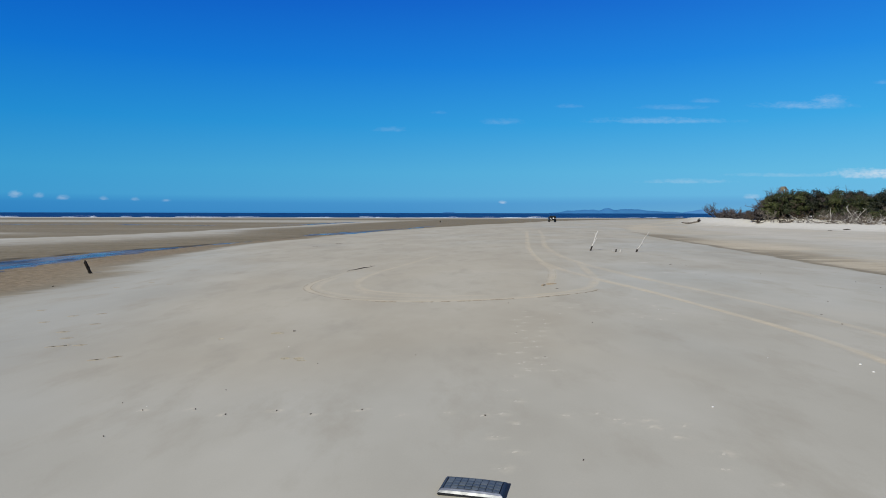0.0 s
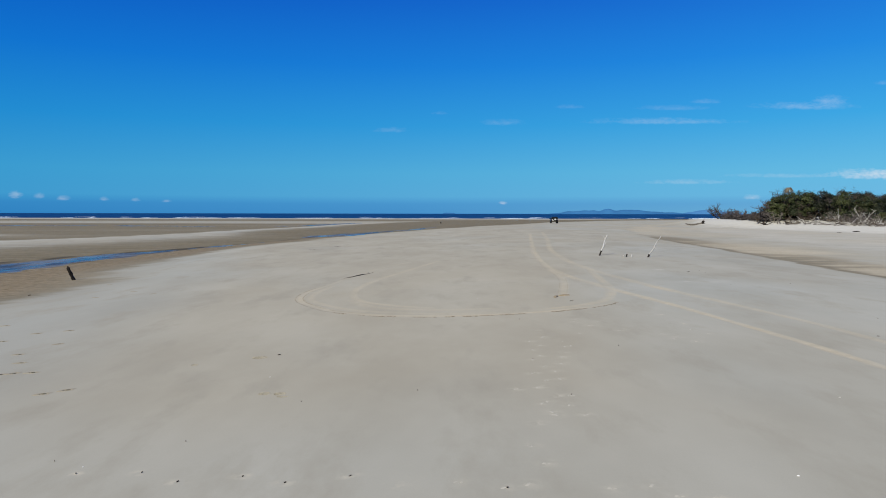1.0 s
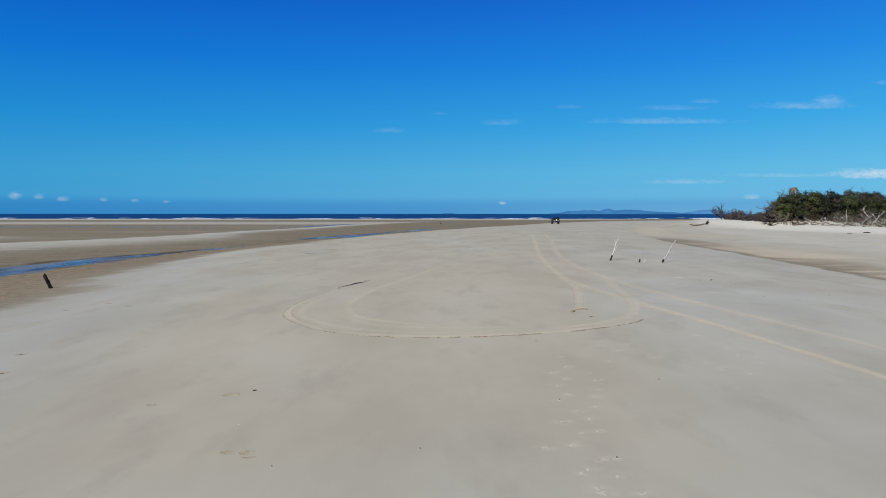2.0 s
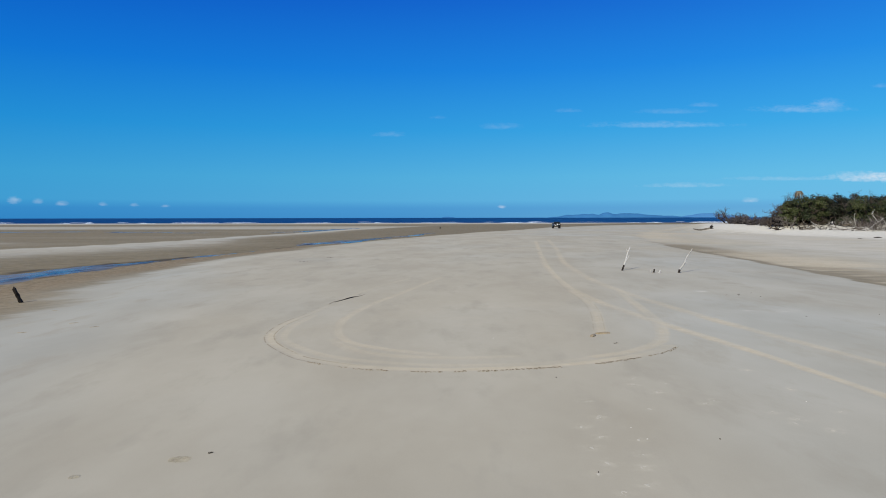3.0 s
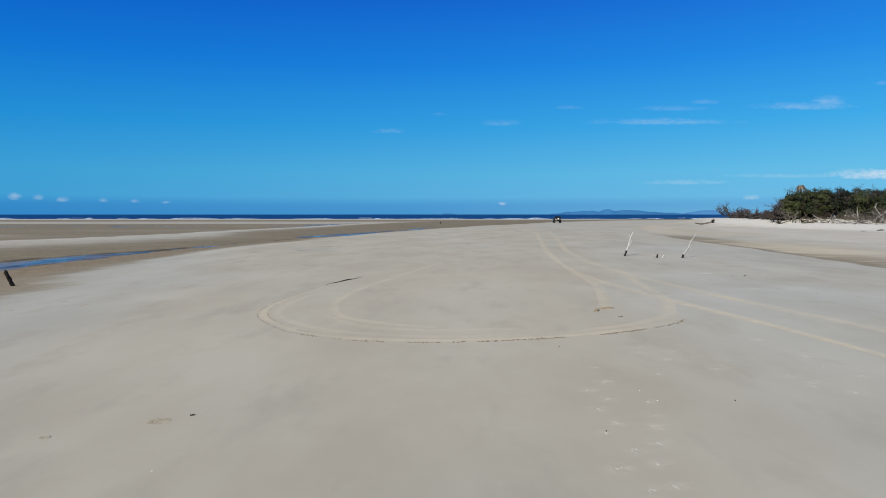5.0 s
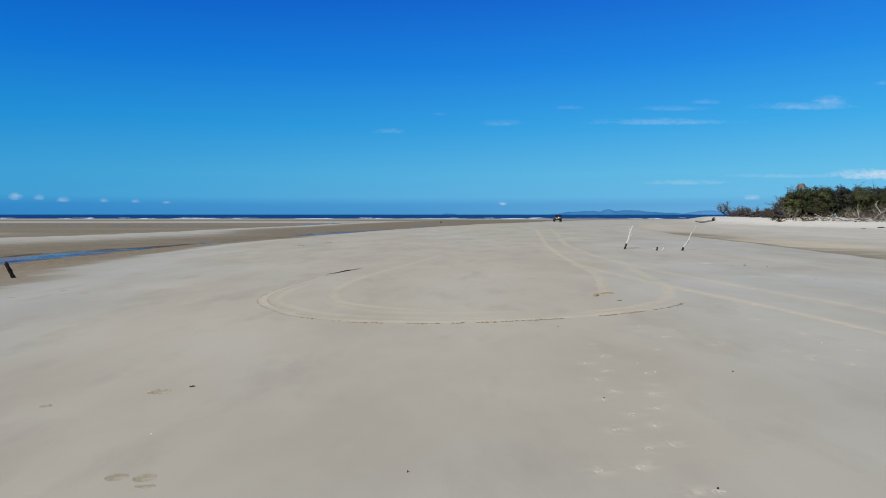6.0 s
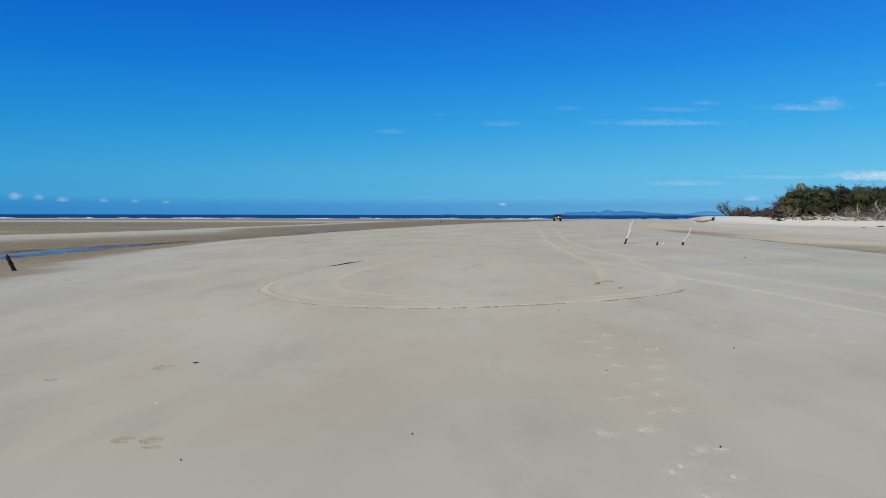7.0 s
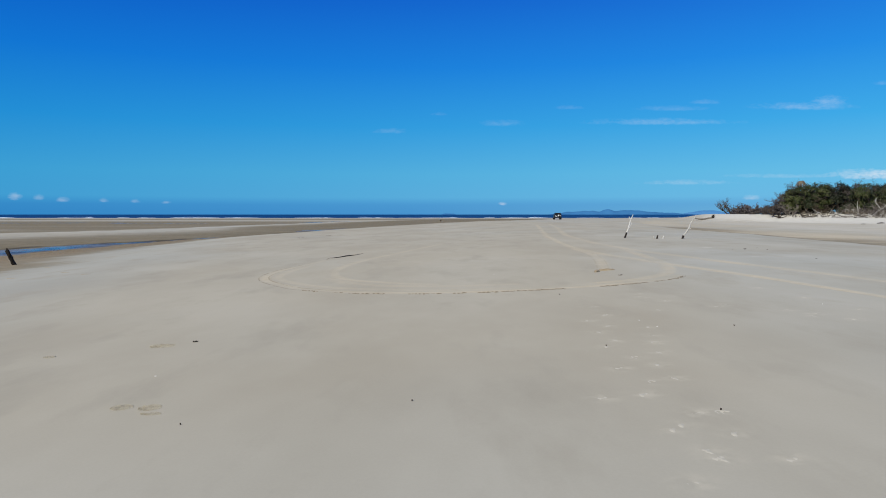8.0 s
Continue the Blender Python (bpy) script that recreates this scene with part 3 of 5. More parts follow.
def build_ground():
    xs = axis(0.0, 7.6, 0.048, 0.05, 2600.0)
    xs = np.array([-v for v in xs[:0:-1]] + xs)
    ys = axis(4.0, 29.0, 0.06, 0.022, 760.0)
    back = axis(0.0, 3.0, 0.2, 0.12, 2500.0)
    ys = np.array([4.0 - v for v in back[:0:-1]] + ys)
    gx, gy = np.meshgrid(xs, ys)
    x, y = gx.ravel(), gy.ravel()
    z, wet, dry, tan = ground(x, y)
    mark, gap, cut = track_marks(x, y, z)
    # black mud along the far side of the channel, rusty sand along its near side
    d = x - bank_edge(y)
    wob = lattice(x, y, 7.0, 3) - 0.5
    rim = d + 0.7 * wob - channel_line(y) + np.maximum(channel_half(y), 0.0)
    mud = np.exp(-((rim + 0.35) / 0.5) ** 2) * (0.6 + 0.5 * lattice(x, y, 3.0, 61)) * step(y, 20, 40) * (1 - step(y, 62, 80))
    mud = mud + 0.7 * np.exp(-((d + 0.7 * wob - channel_line(y) - np.maximum(channel_half(y), 0.0)) / 0.5) ** 2) * lattice(x, y, 2.0, 62) * step(y, 20, 40) * (1 - step(y, 90, 120))
    rust = step(d + 0.7 * wob, channel_line(y), channel_line(y) + 1.5) * (1 - step(d + 2.0 * wob, -1.0, 3.0)) * (1 - step(y, 60, 120))
    scuff = np.zeros_like(x)
    near = np.where((np.abs(x) < 7) & (y > 4) & (y < 18))[0]
    for k, (px, py) in enumerate(PRINTS + TRAIL):
        scuff[near] = np.maximum(scuff[near], (0.35 + 0.12 * (k * 7 % 6)) * np.exp(-((x[near] - px) / 0.1) ** 2 - ((y[near] - py) / 0.09) ** 2))
    for px, py in STREAKS:
        scuff[near] = np.maximum(scuff[near], 1.6 * np.exp(-((x[near] - px) / 0.085) ** 2 - ((y[near] - py) / 0.05) ** 2))
    slate = (1 - step(x + 0.3 * (y - 8), -8, -2)) * (1 - step(y, 26, 50))
    # the bank is greyer towards the channel and towards the gully
    cool = np.maximum((1 - step(x + 0.2 * (y - 8), -9, -2.5)) * (1 - 0.5 * step(y, 45, 80)), 0.75 * step(x - 0.12 * y, -0.5, 3.5) * (1 - 0.6 * step(y, 25, 50)))
    cool = np.maximum(cool, 0.75 * (1 - step(y, 7, 12.5)))
    nx, ny = len(xs), len(ys)
    i = np.arange(nx * ny).reshape(ny, nx)
    quads = np.stack([i[:-1, :-1], i[:-1, 1:], i[1:, 1:], i[1:, :-1]], -1).reshape(-1, 4)
    me = bpy.data.meshes.new("ground")
    me.vertices.add(len(x))
    me.vertices.foreach_set("co", np.stack([x, y, z], -1).ravel())
    me.loops.add(quads.size)
    me.loops.foreach_set("vertex_index", quads.ravel())
    me.polygons.add(len(quads))
    me.polygons.foreach_set("loop_start", np.arange(0, quads.size, 4))
    me.polygons.foreach_set("use_smooth", np.ones(len(quads), bool))
    for key, v in (("wet", wet), ("dry", dry), ("tan", tan), ("track", mark), ("gap", gap), ("mud", mud), ("rust", rust), ("cut", cut), ("cool", cool), ("scuff", scuff), ("slate", slate)):
        me.attributes.new(key, "FLOAT", "POINT").data.foreach_set("value", v)
    me.update(calc_edges=True)
    me.materials.append(SAND)
    return tagged(new("ground", me), "grey tidal beach sand with damp brown flats and tyre tracks", "beach", kind="structure")


def gz(x, y):
    return float(ground(np.array([x]), np.array([y]))[0][0])


build_ground()


def flat_sheet(name, x0, x1, y0, y1, z, nx, ny, material):
    bm = bmesh.new()
    rows = [[bm.verts.new((x0 + (x1 - x0) * i / nx, y0 + (y1 - y0) * j / ny, z)) for i in range(nx + 1)] for j in range(ny + 1)]
    for a, b in zip(rows, rows[1:]):
        for i in range(nx):
            bm.faces.new((a[i], a[i + 1], b[i + 1], b[i]))
    return part(name, bm, material)


tagged(flat_sheet("sea", -9000, 9000, 470, 9500, -1.6, 8, 8, SEA), "dark blue open sea under a clear sky", "sea", kind="structure")
tagged(flat_sheet("tidal_pools", -240, 40, -60, 226, -0.955, 4, 4, POOL), "shallow blue pools lying in the tidal channel", "pool", kind="structure")


def build_wave(x, y, length, height, seed):
    """A low breaking wave with a ragged white crest."""
    rng = random.Random(seed)
    n = max(8, int(length / 1.1))
    bm = bmesh.new()
    rows = []
    for i in range(n + 1):
        t = i / n
        k = math.sin(math.pi * t) ** 0.4 * (0.35 + 0.65 * rng.random()) * height
        px, py = x + (t - 0.5) * length, y + 3 * math.sin(5 * t + seed) + rng.uniform(-0.6, 0.6)
        rows.append([bm.verts.new((px, py - 2.2, -1.62)), bm.verts.new((px, py - 1.2, -1.6 + 0.45 * k)), bm.verts.new((px, py - 0.5, -1.6 + k)),
                     bm.verts.new((px, py + 0.6, -1.6 + 0.7 * k)), bm.verts.new((px, py + 2.5, -1.62))])
    for a, b in zip(rows, rows[1:]):
        for j in range(4):
            bm.faces.new((a[j], b[j], b[j + 1], a[j + 1]))
    ob = part("breaking_wave", bm, FOAM, smooth=True)
    tagged(ob, "low white breaking wave on the sea", "wave", "surf along the shore")


rng = random.Random(11)
for k in range(70):
    yy = rng.choice((512, 516, 526, 545, 575, 620)) + rng.uniform(-6, 6)
    build_wave(rng.uniform(-400, 330) * yy / 560, yy, rng.uniform(4, 34) * rng.uniform(0.4, 1.0), rng.uniform(0.08, 0.34), k)


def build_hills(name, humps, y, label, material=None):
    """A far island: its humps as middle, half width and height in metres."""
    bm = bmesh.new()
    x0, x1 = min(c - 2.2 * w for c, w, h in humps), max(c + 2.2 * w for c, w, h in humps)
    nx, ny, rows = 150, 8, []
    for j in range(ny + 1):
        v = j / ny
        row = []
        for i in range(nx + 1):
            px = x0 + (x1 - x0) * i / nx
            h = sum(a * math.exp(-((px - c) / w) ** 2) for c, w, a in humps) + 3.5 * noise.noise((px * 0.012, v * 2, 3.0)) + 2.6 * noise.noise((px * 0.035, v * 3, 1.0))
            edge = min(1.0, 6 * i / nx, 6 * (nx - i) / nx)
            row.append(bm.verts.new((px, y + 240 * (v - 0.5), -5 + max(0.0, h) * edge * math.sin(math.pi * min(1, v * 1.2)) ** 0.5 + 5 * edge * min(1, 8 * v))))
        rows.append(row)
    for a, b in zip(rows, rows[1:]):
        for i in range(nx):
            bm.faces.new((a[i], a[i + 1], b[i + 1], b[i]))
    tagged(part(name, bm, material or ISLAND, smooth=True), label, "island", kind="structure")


# far land, hazed by its material's colour alone
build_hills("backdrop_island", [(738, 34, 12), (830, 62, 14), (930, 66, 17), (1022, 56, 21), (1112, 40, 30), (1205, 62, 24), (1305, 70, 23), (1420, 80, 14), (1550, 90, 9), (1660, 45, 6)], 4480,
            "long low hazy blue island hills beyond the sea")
build_hills("backdrop_far_island", [(1790, 50, 9), (1890, 80, 23), (1990, 80, 20), (2110, 70, 9)], 4800, "faint hills far beyond the sea, coloured pale blue for haze", FAR_ISLAND)
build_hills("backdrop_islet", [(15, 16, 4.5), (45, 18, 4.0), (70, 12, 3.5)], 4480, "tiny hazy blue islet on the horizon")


# ---- trees and scrub along the shore ----
def leaf_cloud(bm, rng, lobes, count, size):
    """Many small bent leaf sprays, thick on the skin of a few lobes and thin inside, with gaps."""
    weights = [rx * ry * rz for _, (rx, ry, rz) in lobes]
    for _ in range(count):
        (c, r) = rng.choices(lobes, weights)[0]
        d = Vector((rng.gauss(0, 1), rng.gauss(0, 1), rng.gauss(0, 1))).normalized()
        if d.z < -0.55:
            d.z *= -0.5
        k = 1.0 - abs(rng.gauss(0, 0.25)) if rng.random() < 0.88 else rng.uniform(0.95, 1.4)
        if noise.noise((c + d * 2.3) * 1.1) > 0.32:
            continue
        p = Vector(c) + Vector((d.x * r[0], d.y * r[1], d.z * r[2])) * k * (1 + 0.22 * noise.noise((Vector(c) + d) * 1.7))
        if p.z < 0.05:
            continue
        n = (d + Vector((rng.uniform(-1, 1), rng.uniform(-1, 1), rng.uniform(-0.4, 1.0))) * 0.8).normalized()
        a = n.orthogonal().normalized()
        a = (Matrix.Rotation(rng.uniform(0, 6.28), 3, n) @ a)
        b = n.cross(a)
        s = size * rng.uniform(0.55, 1.35)
        v = [bm.verts.new(p + q) for q in (a * -s, b * s * 0.42 + n * s * 0.12, a * s, b * -s * 0.42 + n * s * 0.12)]
        bm.faces.new((v[0], v[1], v[2]))
        bm.faces.new((v[0], v[2], v[3]))


def build_tree(x, y, height, width, seed, leaves, label, group="coastal scrub", count=2600, size=0.17, name="tree"):
    rng = random.Random(seed)
    base = thing(name, pose(x, y, gz(x, y) - 0.05, 0, 0, 0), label, "tree" if name == "tree" else "bush", group)
    trunk = bmesh.new()
    lobes = []
    stems = 3 if name == "tree" else 5
    for k in range(stems):
        a = 6.28 * (k + rng.random() * 0.7) / stems
        way = Vector((math.cos(a) * 0.55, math.sin(a) * 0.55, 1.0))
        pts = bent(rng, (math.cos(a) * 0.12, math.sin(a) * 0.12, -0.1), way, height * 0.72, 0.2, 6)
        tube(trunk, pts, taper(0.045 * height ** 0.6, 0.02, len(pts)), 6, 0.12, rng)
        for j in range(3, 7):
            limb = bent(rng, pts[j - 1], Vector((rng.uniform(-1, 1), rng.uniform(-1, 1), 0.6)), height * 0.3, 0.3, 4)
            tube(trunk, limb, taper(0.022 * height ** 0.5, 0.008, len(limb)), 5)
    part("trunk", trunk, BROWNWOOD, base)
    for k in range(38):
        a, q = rng.uniform(0, 6.28), rng.random() ** 0.6
        cz = height * ((0.14 if name == "tree" else 0.06) + 0.68 * ((k + rng.random()) / 38) * (1 - 0.3 * q))
        lobes.append((Vector((math.cos(a) * q * width * 0.36, math.sin(a) * q * width * 0.36, cz)),
                      (width * rng.uniform(0.07, 0.16), width * rng.uniform(0.07, 0.16), height * rng.uniform(0.05, 0.14))))
    crown = bmesh.new()
    leaf_cloud(crown, rng, lobes, count, size)
    part("crown", crown, leaves, base)
    if name == "tree" and leaves is not TWIG:
        bare = bmesh.new()
        for _ in range(34):
            c, r = rng.choice(lobes)
            limb = bent(rng, c * 0.8, (c - Vector((0, 0, height * 0.35))) + Vector((rng.uniform(-1, 1), rng.uniform(-1, 1), 0.7)), rng.uniform(0.5, 1.1), 0.28, 4)
            tube(bare, limb, taper(0.022, 0.008, len(limb)), 4)
            for q in (2, 3, 4):
                twig = bent(rng, limb[q], Vector((rng.uniform(-1, 1), rng.uniform(-1, 1), rng.uniform(0, 1))), rng.uniform(0.2, 0.45), 0.3, 3)
                tube(bare, twig, taper(0.012, 0.005, len(twig)), 3)
        part("dead_wood", bare, GREYWOOD if seed % 2 else HAZELWOOD, base, "bare grey branches among the leaves")["kind"] = "stuff"
    return base


def build_bare(x, y, height, seed, material, label, name="dead_tree", lean=(0, 0), stems=1, dense=3):
    """A dead tree or shrub: crooked stems that fork into twigs."""
    rng = random.Random(seed)
    base = thing(name, pose(x, y, gz(x, y) - 0.05), label, "dead tree" if name == "dead_tree" else "bush", "dead scrub")
    wood, twigs = bmesh.new(), bmesh.new()
    for s in range(stems):
        way = Vector((lean[0] + rng.uniform(-0.8, 0.8) * (stems > 1), lean[1] + rng.uniform(-0.5, 0.5) * (stems > 1), 1))
        main = bent(rng, (rng.uniform(-0.1, 0.1) * stems, rng.uniform(-0.1, 0.1) * stems, -0.1), way, height * 0.95, 0.17, 8)
        tube(wood, main, taper(0.028 * height, 0.012, len(main)), 6, 0.1, rng)
        for j in range(2, 8):
            for _ in range(2):
                limb = bent(rng, main[j], Vector((rng.uniform(-1, 1), rng.uniform(-1, 1), rng.uniform(0.1, 1))), height * rng.uniform(0.2, 0.42), 0.25, 5)
                tube(wood, limb, taper(0.012 * height, 0.008, len(limb)), 5)
                for q in range(2, 6):
                    for _ in range(dense):
                        tw = bent(rng, limb[q], Vector((rng.uniform(-1, 1), rng.uniform(-1, 1), rng.uniform(-0.1, 1))), height * rng.uniform(0.06, 0.16), 0.3, 3)
                        tube(twigs, tw, taper(0.011, 0.005, len(tw)), 3)
    part("trunk", wood, material, base)
    part("brushwood", twigs, material, base)["kind"] = "stuff"
    return base


TREES = [(51.0, 105.3, 2.6, 3.2, 0), (52.1, 104.4, 4.2, 4.0, 0), (53.6, 103.9, 5.4, 4.6, 0), (55.9, 103.9, 5.3, 4.8, 0), (58.5, 103.0, 5.3, 5.1, 1), (60.7, 100.2, 5.1, 4.9, 0), (62.7, 98.4, 4.9, 4.8, 0),
         (64.6, 96.5, 4.7, 4.8, 1), (66.4, 93.7, 4.5, 4.8, 0), (68.5, 91.9, 4.5, 4.9, 0), (70.9, 90.0, 4.7, 5.1, 0), (54.6, 108.6, 4.4, 5.1, 1), (57.9, 108.6, 4.8, 5.7, 1), (61.7, 106.7, 4.8, 5.7, 0),
         (65.7, 103.9, 5.2, 5.7, 1), (69.4, 101.2, 5.0, 5.7, 0), (73.3, 98.4, 4.8, 5.9, 1), (76.6, 93.7, 5.1, 5.7, 0), (63.6, 116.0, 5.4, 6.6, 1), (70.1, 112.3, 5.3, 6.6, 1), (76.6, 108.6, 5.3, 6.6, 1),
         (82.6, 102.1, 5.3, 6.6, 0), (89.1, 113.2, 5.4, 7.6, 1), (83.5, 122.5, 5.6, 7.6, 1), (76.1, 126.2, 5.6, 7.6, 1)]
for k, (x, y, h, w, dark) in enumerate(TREES):
    h *= 1.08
    if k < 1:
        build_tree(x, y, h * 0.9, w, 100 + k, TWIG, "brown half-bare coastal tree at the end of the scrub", count=3600, size=0.12)
        continue
    build_tree(x, y, h, w, 100 + k, LEAF_DARK if dark else LEAF,
               "dense dark green coastal tree in the scrub" if dark else "olive green coastal tree at the edge of the sand", count=8500, size=0.115)
for k, (x, y, h, w) in enumerate([(51.6, 107.4, 2.1, 3.0), (51.4, 110.0, 1.8, 3.0), (52.9, 110.6, 1.9, 3.0), (51.5, 114.1, 1.6, 3.0), (52.9, 118.8, 1.5, 3.2), (54.8, 125.3, 1.5, 3.2), (56.6, 132.7, 1.6, 3.4), (59.5, 138.3, 1.9, 3.2), (55.7, 129.0, 1.3, 3.0)]):
    build_tree(x, y, h, w, 200 + k, TWIG, "low twiggy brown bush on the white sand", count=2000, size=0.11, name="bush")
for k in range(34):
    yy = 82 + 1.45 * (k % 17)
    xx = float(scrub_line(np.array([yy]))[0]) + 1.2 + 0.8 * (k % 3) + (4.5 if k > 16 else 0)
    build_tree(xx, yy, 1.5 + 0.25 * (k % 4), 3.0, 240 + k, LEAF_DARK if k % 2 else LEAF, "low dark green bush under the coastal trees", count=1500, size=0.12, name="bush")
for k, (x, y) in enumerate([(53.0, 106.2), (54.2, 106.6), (55.6, 106.4), (57.0, 106.0)]):
    build_tree(x, y, 2.3, 3.0, 280 + k, LEAF_DARK, "low dark green bush under the coastal trees", count=2200, size=0.13, name="bush")
build_bare(57.5, 137, 3.5, 5, BROWNWOOD, "bare dark dead tree leaning on the white sand", lean=(-0.75, 0), stems=6, dense=2)
for k, (x, y, h) in enumerate([(59.6, 137.5, 2.2), (60.0, 136, 1.9), (55.2, 127, 2.0), (53.4, 119, 1.9), (51.4, 111, 1.4), (50.6, 107, 1.7), (51.3, 106, 2.5), (52.0, 105.2, 3.3)]):
    build_bare(x, y, h, 80 + k, HAZELWOOD, "leafless purple grey shrub at the end of the scrub", name="dead_shrub", stems=5, dense=5)
for k, (x, y, h) in enumerate([(52.0, 105, 3.4), (53.0, 105.2, 4.4), (55.2, 105.4, 4.7), (57.4, 105, 4.8), (60.0, 103, 4.7), (62.6, 100, 4.4), (65.2, 97, 4.3), (68.3, 94, 4.1), (71.5, 92, 4.2)]):
    build_bare(x, y, h, 90 + k, BROWNWOOD if k % 2 else HAZELWOOD, "tall bare grey tree standing in the scrub", stems=4, dense=5)
TANGLE = [(57.6, 100.2, 1.2), (57.3, 98.2, 1.4), (57.2, 96.4, 1.6), (56.9, 94.6, 1.7), (56.6, 92.8, 1.5), (56.3, 91.0, 1.8), (56.0, 89.4, 1.6), (55.4, 88.2, 1.3), (57.9, 94.0, 2.0), (57.4, 90.2, 2.1)]
for k, (x, y, h) in enumerate(TANGLE):
    build_bare(x, y, 0.68 * h, 130 + k, BLEACHED if k in (1, 7) else (GREYWOOD, HAZELWOOD)[k % 2], "low tangle of dead grey branches on the white sand", name="dead_shrub", stems=6, dense=1)
BARE = [(49.1, 103.5, 1.5), (50.7, 102.5, 1.9), (54.4, 101.6, 1.5), (57.2, 98.8, 1.6), (59.4, 94.7, 2.1), (62.0, 90.9, 2.4), (64.6, 87.2, 2.2)]
for k, (x, y, h) in enumerate(BARE):
    build_bare(x, y, h, 60 + k, BROWNWOOD if k % 2 == 0 else GREYWOOD, "leafless grey dead shrub before the trees", name="dead_shrub", stems=3)


def build_palm(x, y, height, seed):
    """A dead palm with a tan skirt of hanging fronds."""
    rng = random.Random(seed)
    base = thing("dead_palm", pose(x, y, gz(x, y) - 0.05), "dead palm with tan hanging fronds above the scrub", "palm", "coastal scrub")
    bm = bmesh.new()
    pts = bent(rng, (0, 0, -0.1), (0.05, 0, 1), height, 0.04, 6)
    tube(bm, pts, taper(0.16, 0.11, len(pts)), 8, 0.08, rng)
    part("trunk", bm, BROWNWOOD, base)
    for k in range(20):
        a = 6.28 * k / 20 + rng.uniform(-0.1, 0.1)
        bm = bmesh.new()
        n, rows, length = 6, [], rng.uniform(1.0, 1.75)
        rise = rng.uniform(-0.4, 1.1)
        for i in range(n + 1):
            t = i / n
            r, z = length * t * (1 - 0.25 * t), rise * t - 1.05 * t * t * length
            wide = 0.12 * math.sin(math.pi * (0.12 + 0.82 * t))
            c = Vector((math.cos(a) * r, math.sin(a) * r, z)) + pts[-1]
            side = Vector((-math.sin(a), math.cos(a), 0)) * wide
            rows.append((bm.verts.new(c - side - Vector((0, 0, wide * 0.6))), bm.verts.new(c), bm.verts.new(c + side - Vector((0, 0, wide * 0.6)))))
        for p, q in zip(rows, rows[1:]):
            bm.faces.new((p[0], p[1], q[1], q[0]))
            bm.faces.new((p[1], p[2], q[2], q[1]))
        part("frond", bm, FROND, base)


build_palm(64.8, 125, 7.5 - gz(64.8, 125), 3)


def build_driftwood(x, y, length, seed, material, label, yaw, rise=0.25, thick=0.07, arch=False):
    """A washed-up branch or trunk with a few broken limbs."""
    rng = random.Random(seed)
    base = thing("driftwood", pose(x, y, gz(x, y) + thick * 0.4, 0, 0, yaw), label, "driftwood", "driftwood along the scrub")
    bm = bmesh.new()
    if arch:
        pts = [Vector((length * (t / 9 - 0.5), 0.1 * math.sin(t), arch * math.sin(math.pi * t / 9) ** 0.8)) for t in range(10)]
    else:
        pts = bent(rng, (-length / 2, 0, 0), (1, 0, rise), length, 0.14, 8)
    tube(bm, pts, taper(thick, thick * 0.3, len(pts)), 7, 0.15, rng)
    part("stem", bm, material, base)
    for k in range(rng.randint(2, 5)):
        j = rng.randint(2, len(pts) - 2)
        bm = bmesh.new()
        limb = bent(rng, pts[j], Vector((rng.uniform(-0.6, 1), rng.uniform(-1, 1), rng.uniform(0.2, 1.2))), length * rng.uniform(0.2, 0.5), 0.22, 5)
        tube(bm, limb, taper(thick * 0.5, thick * 0.12, len(limb)), 5, 0.1, rng)
        part("limb", bm, material, base)


rng = random.Random(77)
for k in range(130):
    yy = rng.uniform(80, 104) if k < 56 else rng.uniform(82, 95)
    xx = float(scrub_line(np.array([yy]))[0]) + rng.uniform(-6.0, 1.0)
    pale = rng.random() < 0.25
    build_driftwood(xx, yy, rng.uniform(0.8, 2.2) if k < 56 else rng.uniform(1.4, 3.2), 300 + k, BLEACHED if pale else (GREYWOOD if k % 3 else BROWNWOOD),
                    "bleached dead branch lying at the scrub's edge" if pale else "grey dead branch tangled at the scrub's edge",
                    rng.uniform(-180, 180), rng.uniform(-0.05, 0.24), rng.uniform(0.03, 0.085), rng.uniform(0.35, 0.7) if k % 11 == 0 else False)


for k in range(54):
    yy = 86 + 0.3 * k + rng.uniform(-0.5, 0.5)
    xx = 55.5 + 0.13 * (yy - 87) + rng.uniform(-1.0, 2.6)
    pale = k % 5 == 0
    build_driftwood(xx, yy, rng.uniform(1.2, 2.4), 700 + k, BLEACHED if pale else (GREYWOOD, BROWNWOOD, HAZELWOOD)[k % 3],
                    "bleached dead branch lying at the scrub's edge" if pale else "dark dead branch in the tangle under the scrub",
                    rng.uniform(-180, 180), rng.uniform(0.05, 0.55), rng.uniform(0.035, 0.08))


# branches propped up in the tangle
for k in range(13):
    yy = 87 + 0.72 * k
    xx = 56.4 + 0.12 * (yy - 87) + rng.uniform(-0.6, 1.4)
    build_driftwood(xx, yy, rng.uniform(1.6, 2.7), 800 + k, BLEACHED if k % 2 else GREYWOOD, "pale dead branch propped up in the tangle under the scrub",
                    rng.uniform(-60, 60) + 180 * (k % 3 == 0), rng.uniform(0.7, 1.5), rng.uniform(0.035, 0.05))


